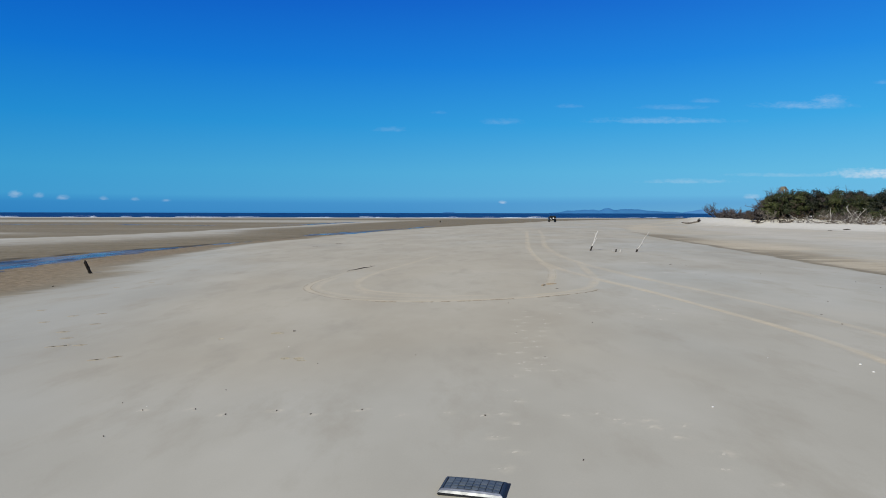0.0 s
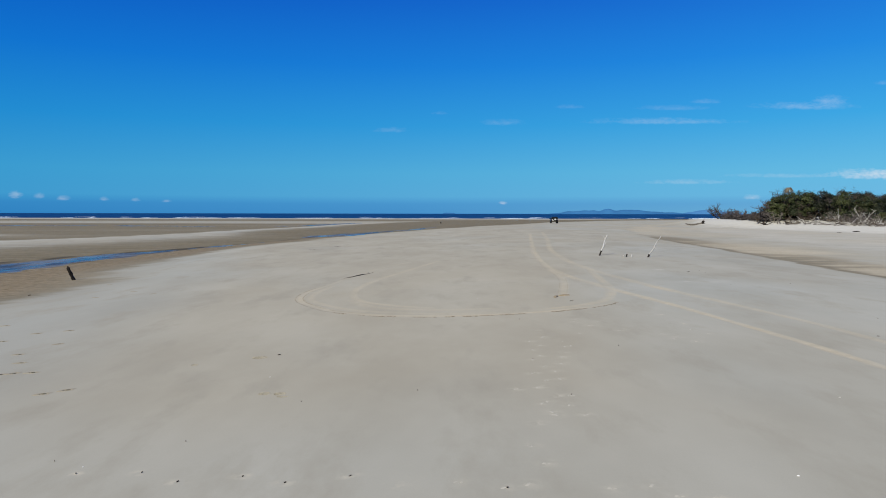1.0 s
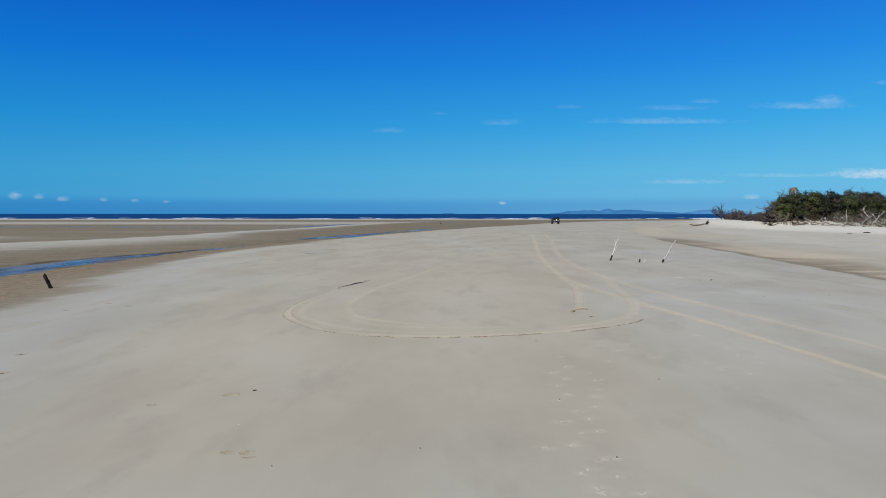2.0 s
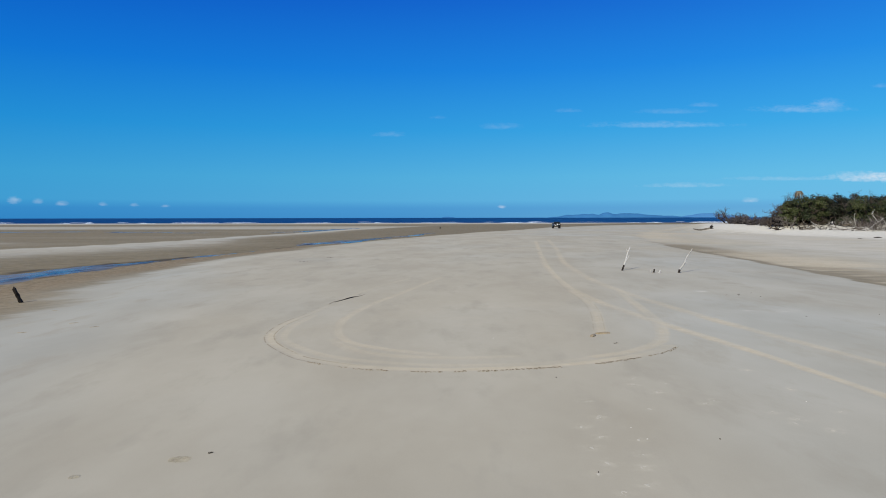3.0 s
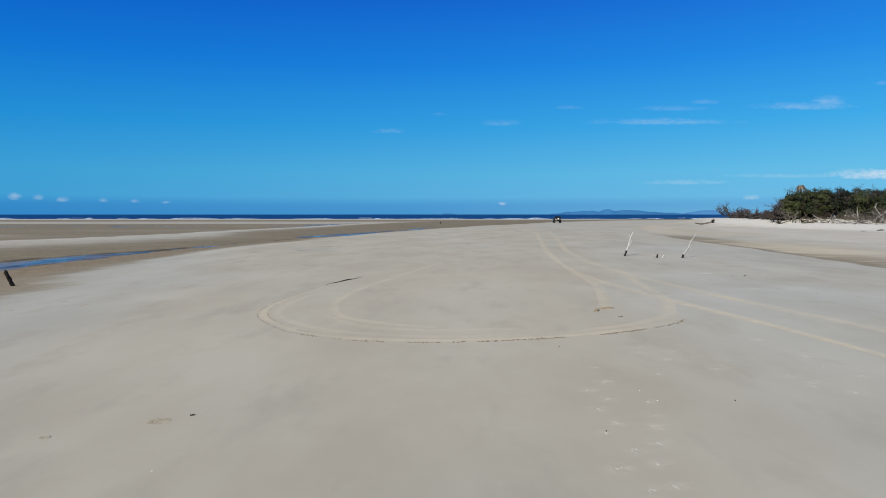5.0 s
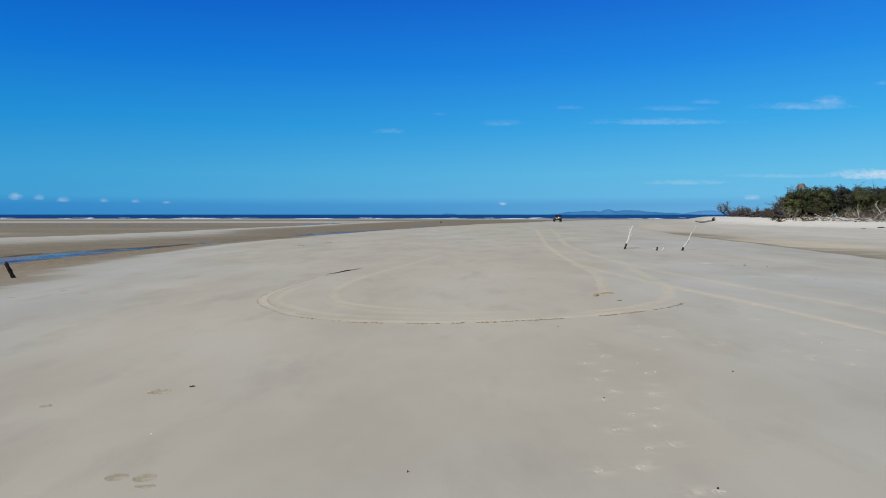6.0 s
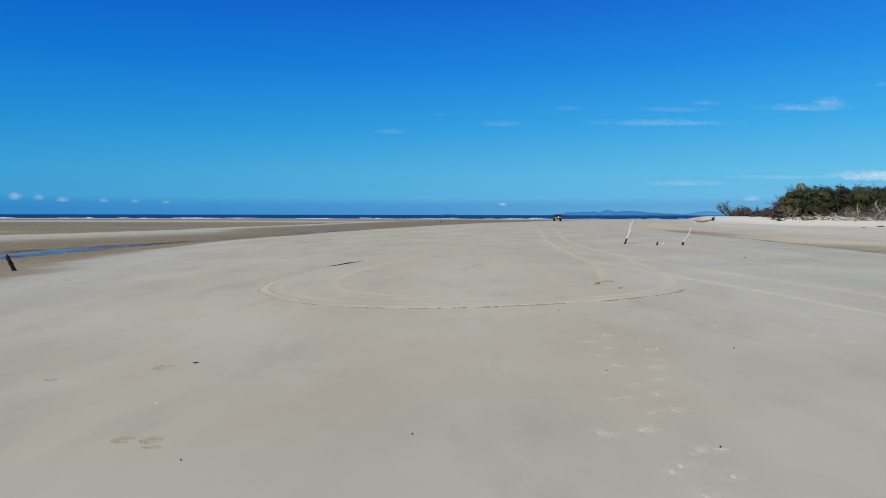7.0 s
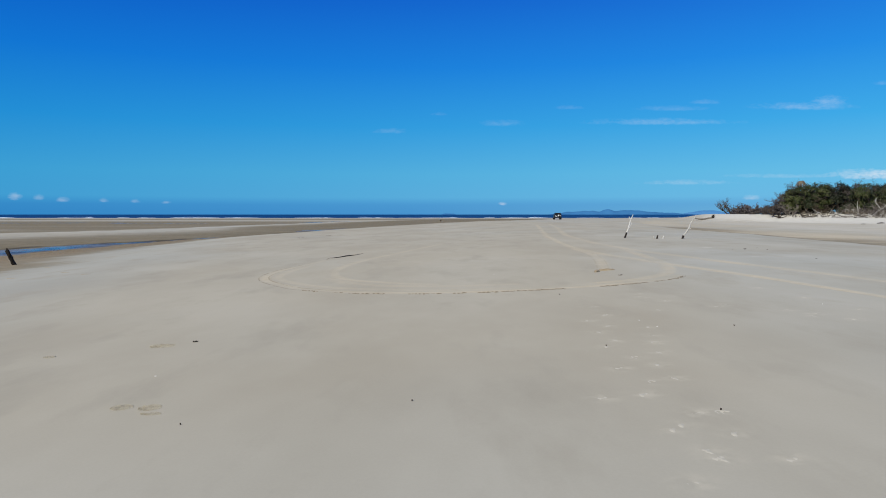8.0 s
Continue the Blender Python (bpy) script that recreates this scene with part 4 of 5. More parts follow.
def build_roots(x, y, size, seed):
    """A dead root tangle, dark, standing up out of the white sand."""
    rng = random.Random(seed)
    base = thing("root_tangle", pose(x, y, gz(x, y) - 0.03), "dark tangled dead roots standing on the white sand", "roots", "dead roots before the scrub")
    for k in range(13):
        a = 6.28 * k / 13 + rng.uniform(-0.2, 0.2)
        bm = bmesh.new()
        limb = bent(rng, (rng.uniform(-0.15, 0.15) * size, rng.uniform(-0.1, 0.1), 0), (0.9 * math.cos(a), 0.6 * math.sin(a), rng.uniform(0.15, 1.3)), size * rng.uniform(0.6, 1.2), 0.34, 6, 0.25)
        for q in limb:
            q.z = max(q.z, 0.0)
        tube(bm, limb, taper(0.075 * size, 0.018, len(limb)), 6, 0.15, rng)
        part("root", bm, BROWNWOOD if k % 2 else CHARRED, base)


for k, (x, y, length, arch, yaw) in enumerate([(50.9, 100.4, 1.5, 0.75, 10), (51.6, 100.0, 1.2, 0.6, -15), (52.3, 99.6, 1.0, 0.42, 35), (60.4, 86.4, 1.7, 0.8, -8), (61.6, 85.0, 1.4, 0.7, 20), (58.8, 90.2, 1.3, 0.5, 15)]):
    build_driftwood(x, y, length, 460 + k, (HAZELWOOD if k < 3 else BLEACHED) if k % 2 == 0 else GREYWOOD, "bowed grey dead branch arching over the white sand", yaw, 0, 0.05, arch)
for k, (x, y, size) in enumerate([(48.9, 101.5, 1.25), (51.6, 100.2, 0.85), (52.2, 99.6, 0.7), (59.6, 88.2, 0.9), (60.6, 86.6, 1.1)]):
    build_roots(x, y, size, 600 + k)


def build_litter(x, y, wide, seed):
    """A heap of dry fallen leaves and twigs."""
    rng = random.Random(seed)
    bm = bmesh.new()
    leaf_cloud(bm, rng, [(Vector((rng.uniform(-wide, wide) * 0.5, rng.uniform(-0.5, 0.5), 0.12)), (wide * 0.4, 0.8, 0.55)) for _ in range(5)], 700, 0.13)
    ob = part("leaf_litter", bm, LITTER)
    ob.matrix_world = pose(x, y, gz(x, y) - 0.05)
    tagged(ob, "heap of dry brown leaf litter under the scrub", "leaf litter", kind="stuff")


for k, (x, y) in enumerate([(61.2, 88.6), (63.1, 85.8), (59.4, 92.3), (65.4, 87.2), (58.0, 97.4), (55.7, 103.9), (61.7, 93.7)]):
    build_litter(x, y, 3.0, 400 + k)


def build_log(x, y):
    """A long washed-up trunk, bowed, with its root plate up."""
    rng = random.Random(5)
    base = thing("fallen_trunk", pose(x, y, gz(x, y) + 0.02, 0, 0, 4), "long grey fallen trunk with a dark root plate", "log")
    bm = bmesh.new()
    pts = [Vector((-1.6 + 0.3 * i, 0.1 * math.sin(i), 0.10 + 0.2 * ((i - 4.6) / 5.4) ** 2)) for i in range(11)]
    tube(bm, pts, taper(0.07, 0.24, len(pts)), 9, 0.12, rng)
    part("stem", bm, GREYWOOD, base)
    bm = bmesh.new()
    for k in range(26):
        a = 6.28 * k / 26
        root = bent(rng, pts[-1], Vector((0.5, math.cos(a), math.sin(a))), rng.uniform(0.5, 0.92), 0.25, 4)
        tube(bm, root, taper(0.14, 0.035, len(root)), 5, 0.1, rng)
    part("root_plate", bm, CHARRED, base, "dark tangled root plate")


build_log(45.4, 120.5)


# ---- things on the bank ----
def build_stake(x, y, lean, height, fork, seed, away=0.75, burnt=2):
    """A bleached sapling stuck in the sand, its foot blackened."""
    rng = random.Random(seed)
    base = thing("dead_sapling", pose(x, y, gz(x, y)), "bleached dead sapling leaning out of the sand, blackened at its foot", "dead sapling", "saplings on the bank")
    n = 9
    pts = [Vector((lean * (i / n), away * i / n + 0.05 * math.sin(i * 1.3), height * i / n)) + Vector((rng.uniform(-1, 1), rng.uniform(-1, 1), 0)) * 0.008 for i in range(n + 1)]
    foot = bmesh.new()
    tube(foot, [Vector((0, 0, -0.15)), *pts[:burnt]], [0.055, 0.05, 0.044, 0.04][:burnt + 1], 8, 0.18, rng)
    part("foot", foot, CHARRED, base, "blackened foot")
    bm = bmesh.new()
    tube(bm, pts[burnt - 1:], taper(0.04, 0.018, len(pts) - burnt + 1), 7, 0.12, rng)
    part("stem", bm, BLEACHED, base)
    for j, length, way in fork:
        bm = bmesh.new()
        limb = bent(rng, pts[j], way, length, 0.1, 4)
        tube(bm, limb, taper(0.027, 0.012, len(limb)), 6, 0.1, rng)
        part("limb", bm, BLEACHED, base)


build_stake(8.02, 35.15, 0.54, 1.04, [(3, 0.42, (0.75, 0.5, 1)), (6, 0.3, (0.5, 0.7, 1)), (7, 0.18, (-0.3, 0.6, 1))], 1, 0.75, 3)
build_stake(10.02, 33.6, 0.84, 1.0, [(4, 0.1, (1.0, 0, -0.1)), (6, 0.12, (0.6, 0.4, 1))], 2)


def build_stump(x, y, height, lean, r, seed, label, name="stump", material=None):
    rng = random.Random(seed)
    bm = bmesh.new()
    n = 7
    pts = [Vector((lean * i / n, lean * 1.4 * i / n * (name == "post") + 0.01 * math.sin(2 * i), -0.12 + (height + 0.12) * i / n)) for i in range(n + 1)]
    tube(bm, pts, [r * (1.05 - 0.2 * i / n + 0.06 * math.sin(i * 2.1)) for i in range(n + 1)], 9, 0.16, rng)
    for k in range(3):
        tip = bent(rng, pts[-1] + Vector((rng.uniform(-r, r), rng.uniform(-r, r), -0.03)) * 0.6, (rng.uniform(-0.6, 0.3), 0, 1), height * 0.16, 0.15, 2)
        tube(bm, tip, [r * 0.4, r * 0.28, r * 0.08], 5, 0.1, rng)
    ob = part(name, bm, material or CHARRED)
    ob.matrix_world = pose(x, y, gz(x, y))
    tagged(ob, label, "stump" if name == "stump" else "post")


build_stump(-16.75, 31.2, 0.58, -0.17, 0.075, 1, "blackened broken post leaning out of the damp sand", "post")
build_stump(9.02, 33.9, 0.14, 0.05, 0.036, 2, "small blackened stump sticking out of the sand")
build_stump(8.93, 33.8, 0.1, -0.05, 0.03, 3, "short bleached splinter standing in the sand", material=BLEACHED)
build_stump(9.2, 33.75, 0.12, 0.08, 0.03, 13, "short bleached splinter standing in the sand", material=BLEACHED)
build_stump(-0.9, 216, 0.45, 0.1, 0.2, 4, "dark stump far out on the tidal flat")


def build_stick(x, y, yaw, length, thick, seed, label, twigs=2, material=None, waist=1.0):
    """A fallen stick, half sunk in the sand."""
    rng = random.Random(seed)
    base = thing("stick", pose(x, y, gz(x, y) + thick * 0.35, 0, 0, yaw), label, "stick")
    bm = bmesh.new()
    pts = [Vector((length * (i / 8 - 0.5), 0.04 * length * math.sin(i * 0.9) * 0.5, 0.012 * math.sin(i * 1.7))) for i in range(9)]
    tube(bm, pts, [thick * (0.35 / waist ** 0.6 + 0.65 * math.sin(math.pi * (0.08 + 0.84 * i / 8)) ** waist) for i in range(9)], 7, 0.15, rng)
    part("stem", bm, material or CHARRED, base)
    for k in range(twigs):
        bm = bmesh.new()
        limb = bent(rng, pts[rng.randint(3, 7)], (1, rng.uniform(-0.6, 0.6), 0.12), length * 0.2, 0.12, 3)
        tube(bm, limb, taper(thick * 0.45, thick * 0.12, len(limb)), 5)
        part("twig", bm, material or CHARRED, base)


build_stick(-3.46, 27.8, 76, 2.9, 0.028, 1, "long dark dead branch lying on the sand", 1, None, 6.0)
build_stick(3.36, 18.62, 25, 0.11, 0.007, 2, "short dark stick beside the wheel track", 1)
build_stick(-2.94, 13.1, 28, 0.055, 0.009, 3, "short black chip of wood on the sand", 0)
build_stick(9.1, 25.8, 10, 0.09, 0.008, 4, "dark broken twig on the sand", 1)
build_stick(-9.42, 49.0, 25, 0.6, 0.012, 5, "thin dark twig on the bank", 1, GREYWOOD)
build_stick(-8.39, 53.4, 20, 0.5, 0.014, 15, "thin dark twig on the bank", 1, GREYWOOD)
build_stick(-15.1, 25.3, 95, 0.16, 0.016, 6, "small dark stick in damp sand", 1)
build_stick(49.1, 79.6, 5, 0.9, 0.11, 7, "dark driftwood piece on pale sand", 2)
build_stick(46.6, 78.8, 12, 0.6, 0.035, 8, "dark driftwood piece on pale sand", 1)
build_stick(9.2, 33.6, 40, 0.16, 0.022, 9, "short bleached splinter beside the small stumps", 0, BLEACHED)
CHIPS = [(-3.99, 8.08), (-3.56, 6.78), (1.35, 5.68), (-2.84, 8.58), (9.06, 15.1), (7.82, 13.2), (7.58, 12.1), (10.5, 21.3), (12.2, 19.06), (12.0, 17.66), (8.65, 21.17), (0.55, 7.07), (-1.88, 10.02), (-0.36, 10.38), (3.07, 12.91), (1.45, 12.06), (1.66, 9.92), (1.7, 16.04), (8.68, 25.71), (8.99, 25.57), (9.62, 26.08), (9.46, 25.14)]
for k, (x, y) in enumerate(CHIPS):
    build_stick(x, y, (37 * k) % 180 - 40, (0.03 if x > 7 else -0.002) + 0.008 + 0.005 * (k % 3), 0.003 + 0.001 * (k % 2), 20 + k, "tiny dark chip of wood on the sand", 0)


# a short dark mark in each pale streak, built as a tiny stick
for k, (x, y) in enumerate(STREAKS[:6]):
    build_stick(x + 0.01, y, 105 - 14 * k, 0.02 + 0.005 * (k % 3), 0.004 - 0.001 * (k % 2), 60 + k, "short dark mark in a pale scuff of sand", 0)


def shell_mesh():
    bm = bmesh.new()
    bmesh.ops.create_uvsphere(bm, u_segments=10, v_segments=6, radius=0.007)
    for v in bm.verts:
        v.co.z = max(v.co.z, 0) * 0.6 * (1 + 0.2 * math.sin(8 * math.atan2(v.co.y, v.co.x)))
        v.co.x *= 1.35
    return part("shell", bm, SHELL, smooth=True)


first = tagged(shell_mesh(), "small white shell lying on the sand", "shell", "shells on the sand")
SHELLS = [(2.25, 13.0), (-2.67, 11.45), (0.95, 19.7), (-3.6, 7.9), (4.9, 9.5), (4.85, 14.31), (2.18, 13.43)]
first.matrix_world = pose(*SHELLS[0], gz(*SHELLS[0]))
for k, (x, y) in enumerate(SHELLS[1:]):
    copy_thing(first, pose(x, y, gz(x, y), 0, 0, 50 * k))
for x, y, size, yaw in ((5.94, 8.98, 2.6, 12), (5.84, 8.54, 2.2, -20), (3.12, 7.15, 1.7, 5)):
    copy_thing(first, pose(x, y, gz(x, y), 0, 0, yaw) @ Matrix.Scale(size, 4))["label"] = "larger pale clam shell lying on the sand"


def build_pellets(x, y, wide, deep, count, seed):
    """Sand pellets rolled out by a crab round its hole."""
    rng = random.Random(seed)
    bm = bmesh.new()
    for _ in range(count):
        a, q = rng.uniform(0, 6.28), rng.random() ** 0.5
        r = rng.uniform(0.003, 0.0065)
        bmesh.ops.create_icosphere(bm, subdivisions=1, radius=r, matrix=pose(math.cos(a) * q * wide, math.sin(a) * q * deep, r * 0.5))
    ob = part("sand_pellets", bm, PELLET)
    ob.matrix_world = pose(x, y, gz(x, y))
    tagged(ob, "patch of small brown sand pellets round a crab hole", "sand pellets", kind="stuff")


for k, (x, y, w, d, n) in enumerate([(-3.23, 12.92, 0.14, 0.1, 420), (-4.22, 12.48, 0.06, 0.06, 80), (-2.49, 10.48, 0.08, 0.07, 230), (-2.27, 10.45, 0.085, 0.075, 240), (-2.19, 10.29, 0.08, 0.03, 90)]):
    build_pellets(x, y, w, d, n, 500 + k)


def print_mesh(seed):
    """A footprint: a hollow with a rim of loose sand thrown up round it."""
    bm = bmesh.new()
    nx, ny, rows = 18, 12, []
    for j in range(ny + 1):
        row = []
        for i in range(nx + 1):
            u, v = 2 * i / nx - 1, 2 * j / ny - 1
            r = math.hypot(u, v)
            q = Vector((u * 2.2 + seed * 7, v * 2.2, 0.0))
            lump = noise.noise(q) * 0.7 + noise.noise(q * 2.7) * 0.5
            side = 0.5 + 0.5 * math.cos(math.atan2(v, u) - 1.3 * seed)
            h = 0.0065 * math.exp(-(r / 0.6) ** 2) * (side * 0.3 + 1.5 * lump) - 0.0017 - 0.01 * max(0, r - 0.6)
            row.append(bm.verts.new((u * 0.085, v * 0.065, h)))
        rows.append(row)
    for a, b in zip(rows, rows[1:]):
        for i in range(nx):
            bm.faces.new((a[i], a[i + 1], b[i + 1], b[i]))
    return part("footprint", bm, PRINT, smooth=True)


shapes = [print_mesh(k) for k in range(5)]
for k, ob in enumerate(shapes):
    tagged(ob, "pale scuffed footprint in the grey sand", "footprint", "footprints over the bank")
for k, (x, y) in enumerate(PRINTS + TRAIL):
    m = pose(x, y, gz(x, y), 0, 0, (25 if k < 20 else 75) + 47 * ((k * 7) % 5 - 2) * 0.3)
    if k < 5:
        shapes[k].matrix_world = m
    else:
        copy_thing(shapes[k % 5], m)
hollows = [(-10.61, 17.28), (-9.24, 15.13), (-9.05, 15.99), (-8.51, 16.29), (-7.85, 14.74), (-8.02, 13.76), (-7.51, 13.01), (-7.28, 12.12), (-7.1, 12.2), (-6.81, 12.23), (-5.77, 10.81), (-5.53, 11.0), (-9.62, 23.13), (-11.24, 22.61), (-13.35, 27.7), (-10.64, 23.97)]


def hollow_mesh(seed):
    """A half-filled old footprint, damp brown at its edge."""
    bm = bmesh.new()
    n, rings = 18, []
    for j, (r, h) in enumerate(((0.0, 0.004), (0.35, 0.004), (0.62, 0.013), (0.8, 0.012), (1.0, -0.01))):
        ring = []
        for i in range(n):
            a = 6.28318 * i / n
            k = r * (1 + 0.3 * noise.noise((math.cos(a) * 1.5 + seed * 5, math.sin(a) * 1.5, 0)))
            ring.append(bm.verts.new((math.cos(a) * k * 0.13, math.sin(a) * k * 0.075, h * 0.45)))
        rings.append(ring)
    for a, b in zip(rings[1:], rings[2:]):
        for i in range(n):
            bm.faces.new((a[i], a[(i + 1) % n], b[(i + 1) % n], b[i]))
    bm.faces.new(rings[1])
    for v in rings[0]:
        bm.verts.remove(v)
    return part("footprint", bm, OLD_PRINT, smooth=True)


old = tagged(hollow_mesh(1), "old brownish footprint in damp grey sand", "footprint", "old footprints on the bank")
old.matrix_world = pose(*hollows[0], gz(*hollows[0]), 0, 0, 20)
for k, (x, y) in enumerate(hollows[1:]):
    copy_thing(old, pose(x, y, gz(x, y), 0, 0, 12 + 9 * (k % 4)))


def build_clods():
    """Crumbled sand thrown up along the outside of the loop."""
    rng = random.Random(9)
    bm = bmesh.new()
    line = LOOP_OUTER
    for i in range(len(line) - 1):
        if line[i][0] < -2.9 or line[i][1] > 20:
            continue
        t = Vector((line[i + 1][0] - line[i][0], line[i + 1][1] - line[i][1], 0))
        out = Vector((t.y, -t.x, 0)).normalized()
        for _ in range(7 if -1.2 < line[i][0] < 3.6 else 3):
            if noise.noise((line[i][0] * 2.5, line[i][1] * 2.5, 0)) < -0.12:
                continue
            u = rng.random()
            p = Vector((line[i][0], line[i][1], 0)) + t * u + out * (0.14 + rng.gauss(0, 0.022))
            r = rng.uniform(0.005, 0.010)
            turn = math.degrees(math.atan2(t.y, t.x)) + rng.uniform(-25, 25)
            made = bmesh.ops.create_icosphere(bm, subdivisions=1, radius=r, matrix=pose(p.x, p.y, gz(p.x, p.y) + r * 0.25, 0, 0, turn) @ Matrix.Diagonal((3.2, 1, 0.7, 1)))
            for v in made["verts"]:
                v.co += Vector((rng.uniform(-1, 1), rng.uniform(-1, 1), rng.uniform(-0.5, 0.5))) * r * 0.3
    tagged(part("sand_clods", bm, plain("dark_clods", (0.2, 0.165, 0.115), 0.95, 0, 0.1, 0.3, 9)), "line of crumbled brown sand clods beside the tyre track", "sand clods", kind="stuff")


build_clods()


def build_lump(x, y, size, yaw, seed):
    bm = bmesh.new()
    bmesh.ops.create_icosphere(bm, subdivisions=3, radius=1.0)
    for v in bm.verts:
        v.co *= 1 + 0.35 * noise.noise(v.co * 1.6 + Vector((seed * 3, 0, 0)))
        v.co = Vector((v.co.x * size[0], v.co.y * size[1], max(-0.02, v.co.z * size[2])))
    ob = part("sand_lump", bm, CLOD, smooth=True)
    ob.matrix_world = pose(x, y, gz(x, y), 0, 0, yaw)
    tagged(ob, "brown lump of pushed-up sand where the tracks end", "sand lump", "lumps at the end of the wheel track")


build_lump(3.35, 19.72, (0.17, 0.06, 0.035), 4, 1)
build_lump(3.1, 19.5, (0.06, 0.13, 0.04), -25, 2)
build_lump(3.5, 19.76, (0.03, 0.07, 0.024), 10, 3)


# ---- solar panel on the sand ----
def build_panel():
    base = thing("solar_panel", pose(0.331, 5.13, gz(0.331, 5.13) - 0.004, 0, 0, -14), "small domed solar panel with blue cells lying on the sand", "solar panel")
    W, D, W0, D0, T = 0.485, 0.25, 0.54, 0.315, 0.04
    alu = plain("aluminium", (0.34, 0.35, 0.36), 0.42, 0.6, 0.4, 0.4, 11)
    dark = plain("panel_back", (0.012, 0.012, 0.014), 0.6)
    rim = plain("panel_rim", (0.032, 0.042, 0.062), 0.55, 0.0, 0.15)
    cells = Mat("solar_cells", (0.05, 0.06, 0.08), 0.38, 0.0, 0.16)
    n = cells.noise(40, 3, 0.6, local=True)
    # paler patches and paler single cells: sky reflections put into the base colour
    blue = cells.mix(cells.span(cells.noise(9, 4, 0.6, local=True), 0.35, 0.65), cells.mix(n, (0.036, 0.048, 0.062), (0.06, 0.078, 0.095)), cells.mix(n, (0.075, 0.09, 0.10), (0.135, 0.152, 0.16)))
    cells.set("Base Color", cells.mix(cells.span(cells.each(), 0.55, 1.0, 0.0, 0.5), blue, (0.17, 0.185, 0.18)))
    line = plain("cell_gaps", (0.022, 0.034, 0.056), 0.5)

    def crown(px, py):
        return T + 0.014 * (1 - (2 * px / W) ** 2) * (1 - 0.6 * (2 * py / D) ** 2)

    part("base_tray", box(bmesh.new(), (W0 + 0.022, D0 + 0.016, 0.02), (0.011, 0.002, 0.008), 0.006), dark, base, "black rubber base tray")
    # four sloping frame sides round the raised top
    low = [Vector((-W0 / 2, -D0 / 2, 0.014)), Vector((W0 / 2, -D0 / 2, 0.014)), Vector((W0 / 2, D0 / 2, 0.014)), Vector((-W0 / 2, D0 / 2, 0.014))]
    top = [Vector((-W / 2, -D / 2, T)), Vector((W / 2, -D / 2, T)), Vector((W / 2, D / 2, T)), Vector((-W / 2, D / 2, T))]
    for k, name in enumerate(("front_rail", "side_rail", "back_rail", "side_rail")):
        bm, rows, b = bmesh.new(), [], (k + 1) % 4
        for i in range(9):
            t = i / 8
            p, q = low[k].lerp(low[b], t), top[k].lerp(top[b], t)
            q.z = crown(q.x, q.y)
            inner = Vector((q.x * 0.965, q.y * 0.94, q.z + 0.002))
            rows.append([bm.verts.new(v) for v in (p, p.lerp(q, 0.55) + Vector((0, 0, 0.004)), q, inner, Vector((inner.x, inner.y, 0.014)))])
        for u, v in zip(rows, rows[1:]):
            for m in range(5):
                bm.faces.new((u[m], v[m], v[(m + 1) % 5], u[(m + 1) % 5]))
        bm.faces.new(rows[0])
        bm.faces.new(rows[-1][::-1])
        bmesh.ops.recalc_face_normals(bm, faces=bm.faces)
        part(name, bm, alu if k == 0 else rim, base)
    bm, rows = bmesh.new(), []
    for j in range(7):
        py = D * 0.94 * (j / 6 - 0.5)
        rows.append([bm.verts.new((W * 0.965 * (i / 12 - 0.5), py, crown(W * 0.965 * (i / 12 - 0.5), py) - 0.003)) for i in range(13)])
    for u, v in zip(rows, rows[1:]):
        for i in range(12):
            bm.faces.new((u[i], u[i + 1], v[i + 1], v[i]))
    bmesh.ops.solidify(bm, geom=bm.faces[:], thickness=0.006)
    part("backing", bm, line, base, smooth=True)
    cols, rows = 8, 4
    cw, ch = W * 0.945 / cols, D * 0.9 / rows
    first_cell = None
    for i in range(cols):
        for j in range(rows):
            px, py = cw * (i + 0.5) - W * 0.4725, ch * (j + 0.5) - D * 0.45
            slope = (crown(px + 0.01, py) - crown(px - 0.01, py)) / 0.02
            at = Matrix.Translation((px, py, crown(px, py) - 0.001)) @ Matrix.Rotation(-math.atan(slope), 4, "Y")
            if first_cell is None:
                first_cell = part("cell", box(bmesh.new(), (cw - 0.0045, ch - 0.0055, 0.003)), cells.m, base)
                first_cell.matrix_local = at
            else:
                ob = new("cell", first_cell.data)
                ob.parent, ob.matrix_local = base, at


build_panel()


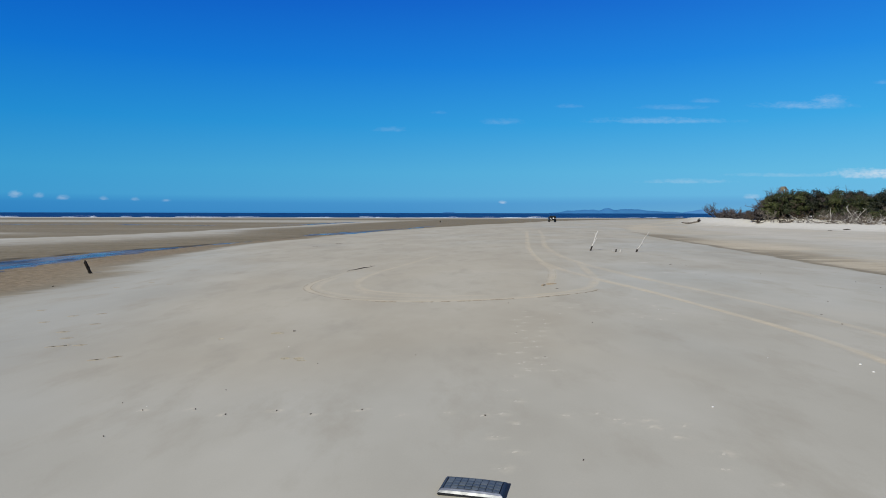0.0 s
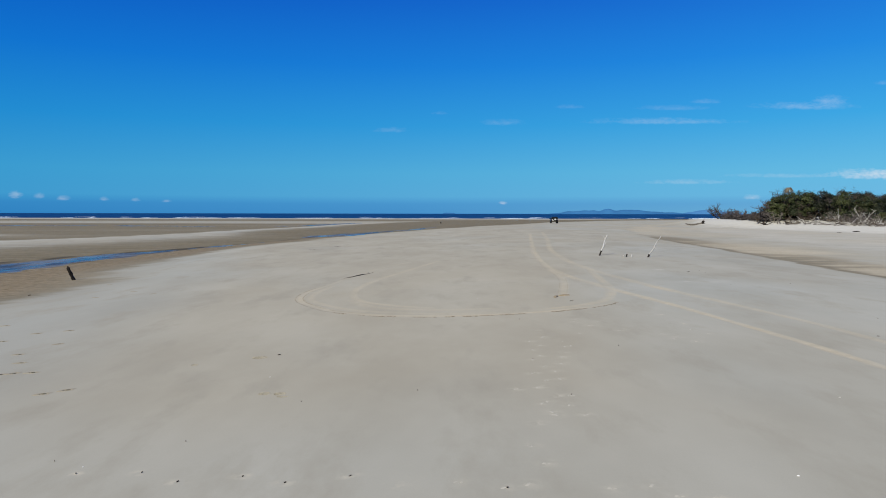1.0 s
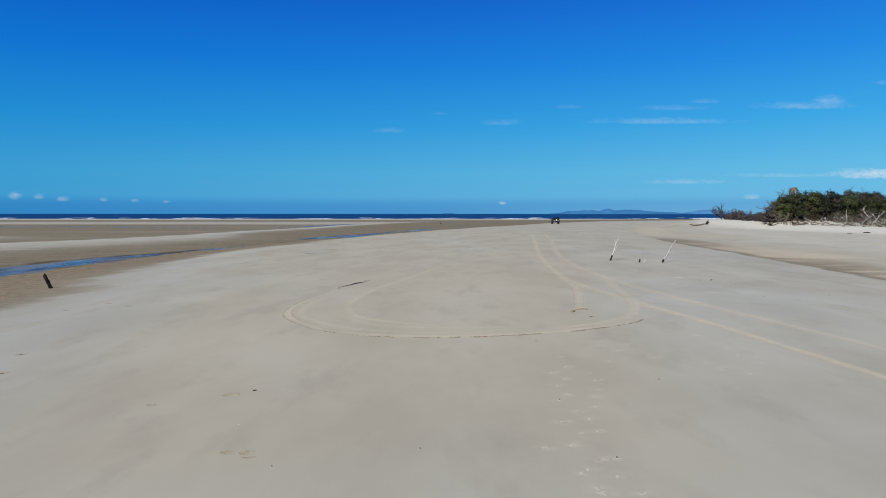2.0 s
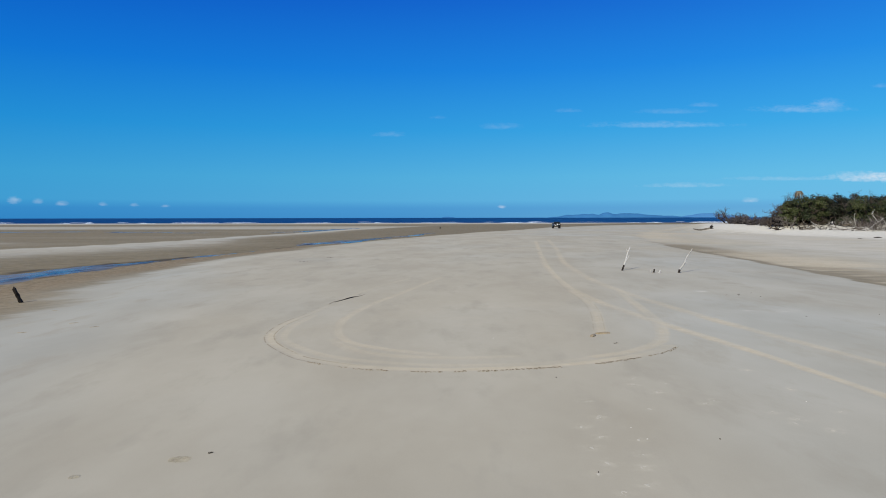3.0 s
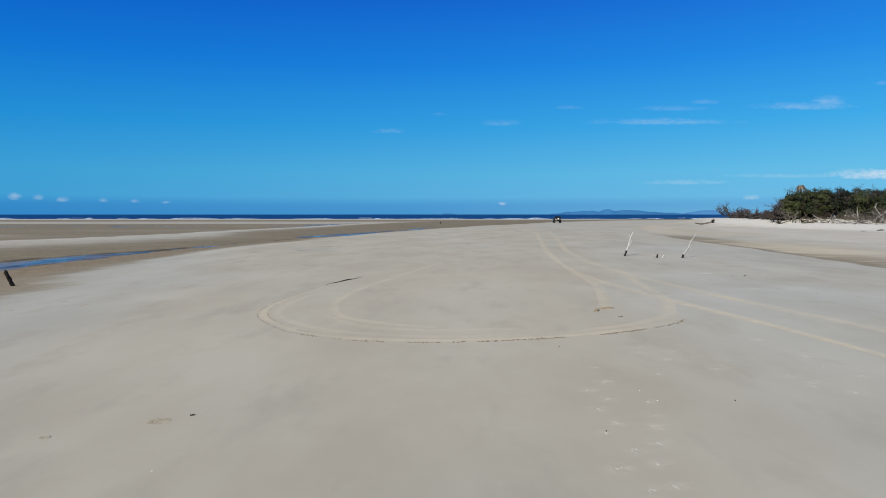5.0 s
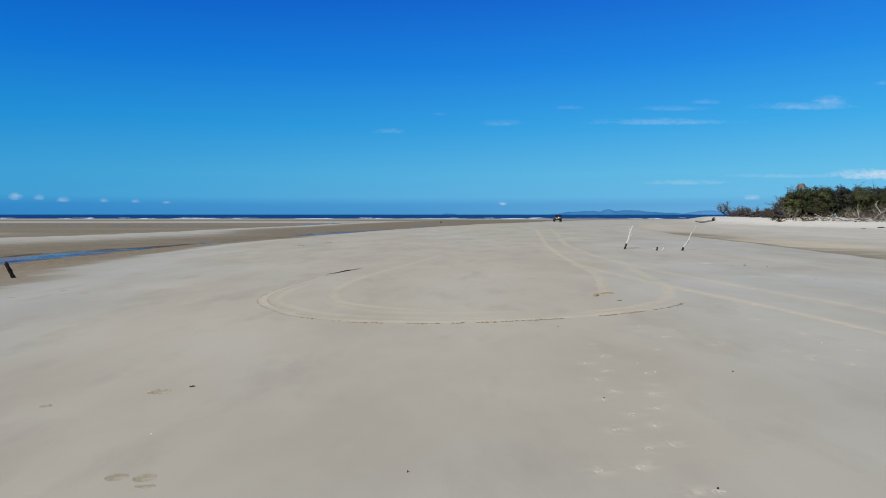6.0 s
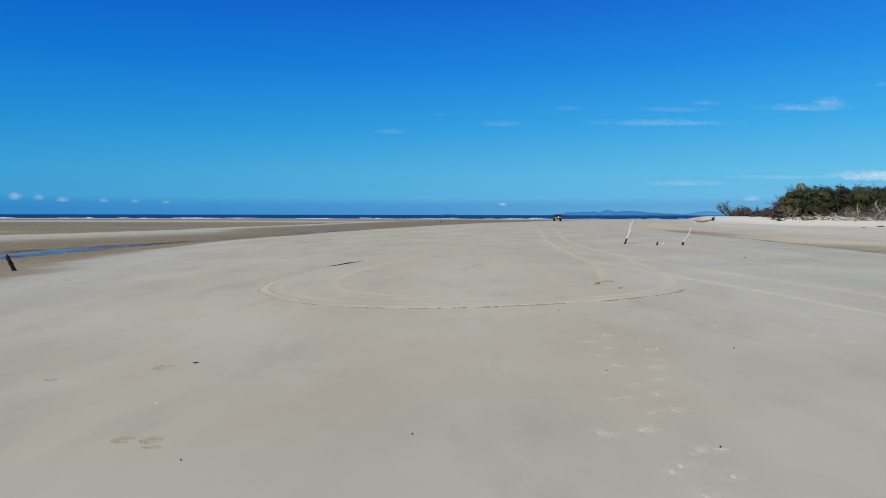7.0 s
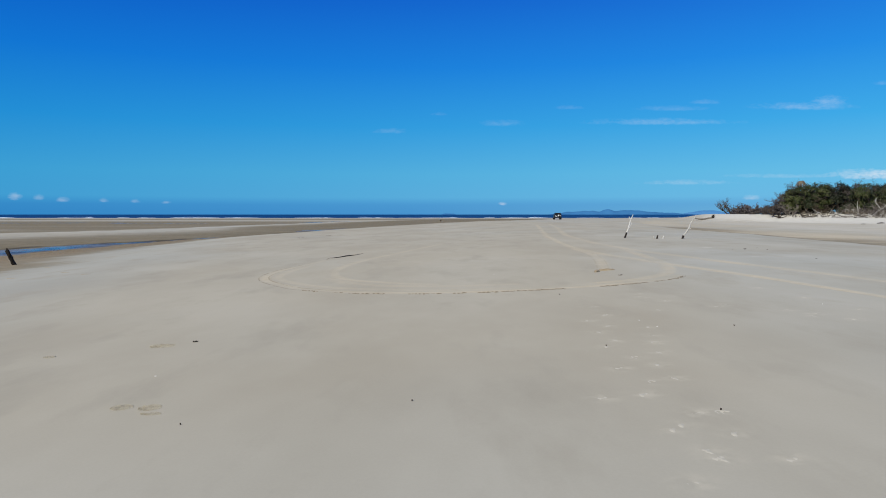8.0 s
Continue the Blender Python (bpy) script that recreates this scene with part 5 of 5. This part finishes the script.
# ---- the four-wheel-drive ----
def build_car(x, y, yaw):
    base = thing("four_wheel_drive", pose(x, y, gz(x, y), 0, 0, yaw) @ Matrix.Scale(0.88, 4), "black four-wheel-drive with a spare wheel on its tail, on the sand", "car")
    paint = plain("black_paint", (0.006, 0.006, 0.007), 0.3, 0, 0.3, 0.1, 3)
    rubber = plain("tyre_rubber", (0.018, 0.018, 0.018), 0.85, 0, 0.2)
    glass = plain("tinted_glass", (0.012, 0.014, 0.016), 0.12, 0, 0.3)
    red = plain("red_lens", (0.09, 0.006, 0.006), 0.2)
    white = plain("white_plastic", (0.8, 0.8, 0.78), 0.4)

    def hull(sections):
        """Loft through rounded sections: y, half width below and above, bottom, top."""
        bm, rings = bmesh.new(), []
        for yy, wb, wt, zb, zt in sections:
            ring = []
            for px, pz in ((-wb, zb), (-wb * 1.02, zb + 0.35 * (zt - zb)), (-wt, zt - 0.08), (-wt + 0.09, zt), (wt - 0.09, zt), (wt, zt - 0.08), (wb * 1.02, zb + 0.35 * (zt - zb)), (wb, zb)):
                ring.append(bm.verts.new((px, yy, pz)))
            rings.append(ring)
        for a, b in zip(rings, rings[1:]):
            for i in range(8):
                bm.faces.new((a[i], a[(i + 1) % 8], b[(i + 1) % 8], b[i]))
        bm.faces.new(rings[0])
        bm.faces.new(rings[-1][::-1])
        bmesh.ops.recalc_face_normals(bm, faces=bm.faces)
        return bm

    part("body", hull([(-2.1, 0.86, 0.86, 0.55, 1.12), (-2.0, 0.92, 0.9, 0.48, 1.16), (0.7, 0.93, 0.91, 0.46, 1.16), (1.9, 0.9, 0.86, 0.5, 1.08), (2.15, 0.84, 0.8, 0.55, 1.0)]), paint, base)
    part("cabin", hull([(-2.06, 0.86, 0.74, 1.12, 1.68), (-1.9, 0.88, 0.76, 1.12, 1.74), (0.2, 0.88, 0.76, 1.12, 1.74), (0.55, 0.87, 0.72, 1.12, 1.68), (1.0, 0.86, 0.7, 1.1, 1.2)]), paint, base)
    part("rear_window", box(bmesh.new(), (1.2, 0.03, 0.38), (0, -2.075, 1.42), 0.01), glass, base)
    for s in (-1, 1):
        part("side_window", box(bmesh.new(), (0.03, 0.95, 0.34), (s * 0.83, -1.3, 1.44), 0.01), glass, base)
        part("side_window", box(bmesh.new(), (0.03, 0.9, 0.34), (s * 0.83, -0.25, 1.44), 0.01), glass, base)
        part("tail_light", box(bmesh.new(), (0.12, 0.05, 0.3), (s * 0.8, -2.12, 0.98), 0.015), red, base)
        # white block added as the bright reflection beside the tail light
        part("tail_glint", box(bmesh.new(), (0.2, 0.04, 0.12), (s * 0.6, -2.13, 1.0), 0.01), white, base)
        part("mirror", box(bmesh.new(), (0.22, 0.1, 0.16), (s * 1.02, 0.5, 1.25), 0.03), paint, base)
        part("fender", box(bmesh.new(), (0.14, 0.95, 0.1), (s * 0.95, -1.35, 0.88), 0.04), rubber, base)
        part("fender", box(bmesh.new(), (0.14, 0.95, 0.1), (s * 0.95, 1.35, 0.88), 0.04), rubber, base)
        part("roof_bar", box(bmesh.new(), (0.04, 1.7, 0.04), (s * 0.6, -0.9, 1.77), 0.01), rubber, base)
    part("windscreen", box(bmesh.new(), (1.3, 0.03, 0.5), (0, 0, 0), 0.01, pose(0, 0.83, 1.44, 40, 0, 0)), glass, base)
    part("bumper", box(bmesh.new(), (1.6, 0.18, 0.16), (0, -2.2, 0.58), 0.03), rubber, base)
    part("bumper", box(bmesh.new(), (1.6, 0.18, 0.18), (0, 2.2, 0.6), 0.03), rubber, base)
    part("plate", box(bmesh.new(), (0.38, 0.015, 0.12), (-0.42, -2.115, 0.8), 0.004), white, base)

    def wheel(at, name, r=0.4, turn=None, face=paint):
        hub = thing(name, Matrix.Identity(4), "", "")
        hub.parent = base
        hub.matrix_local = Matrix.Translation(at) @ (turn or Matrix.Rotation(math.pi / 2, 4, "Y"))
        bm, n = bmesh.new(), 24
        prof = [(r * 0.56, -0.11), (r * 0.9, -0.13), (r, -0.09), (r, 0.09), (r * 0.9, 0.13), (r * 0.56, 0.11)]
        rings = [[bm.verts.new((math.cos(6.28319 * i / n) * q, math.sin(6.28319 * i / n) * q, h)) for q, h in prof] for i in range(n)]
        for i in range(n):
            for j in range(len(prof)):
                k = (j + 1) % len(prof)
                bm.faces.new((rings[i][j], rings[(i + 1) % n][j], rings[(i + 1) % n][k], rings[i][k]))
        bmesh.ops.recalc_face_normals(bm, faces=bm.faces)
        part("tyre", bm, rubber, hub, smooth=True)
        bm = bmesh.new()
        bmesh.ops.create_cone(bm, cap_ends=True, segments=16, radius1=r * 0.56, radius2=r * 0.5, depth=0.2)
        part("rim", bm, face, hub)

    for s in (-1, 1):
        for yy in (-1.35, 1.35):
            wheel((s * 0.82, yy, 0.39), "wheel")
    wheel((0.1, -2.24, 1.06), "spare_wheel", 0.36, Matrix.Rotation(math.pi / 2, 4, "X"), white)


build_car(26.3, 158.0, -4)
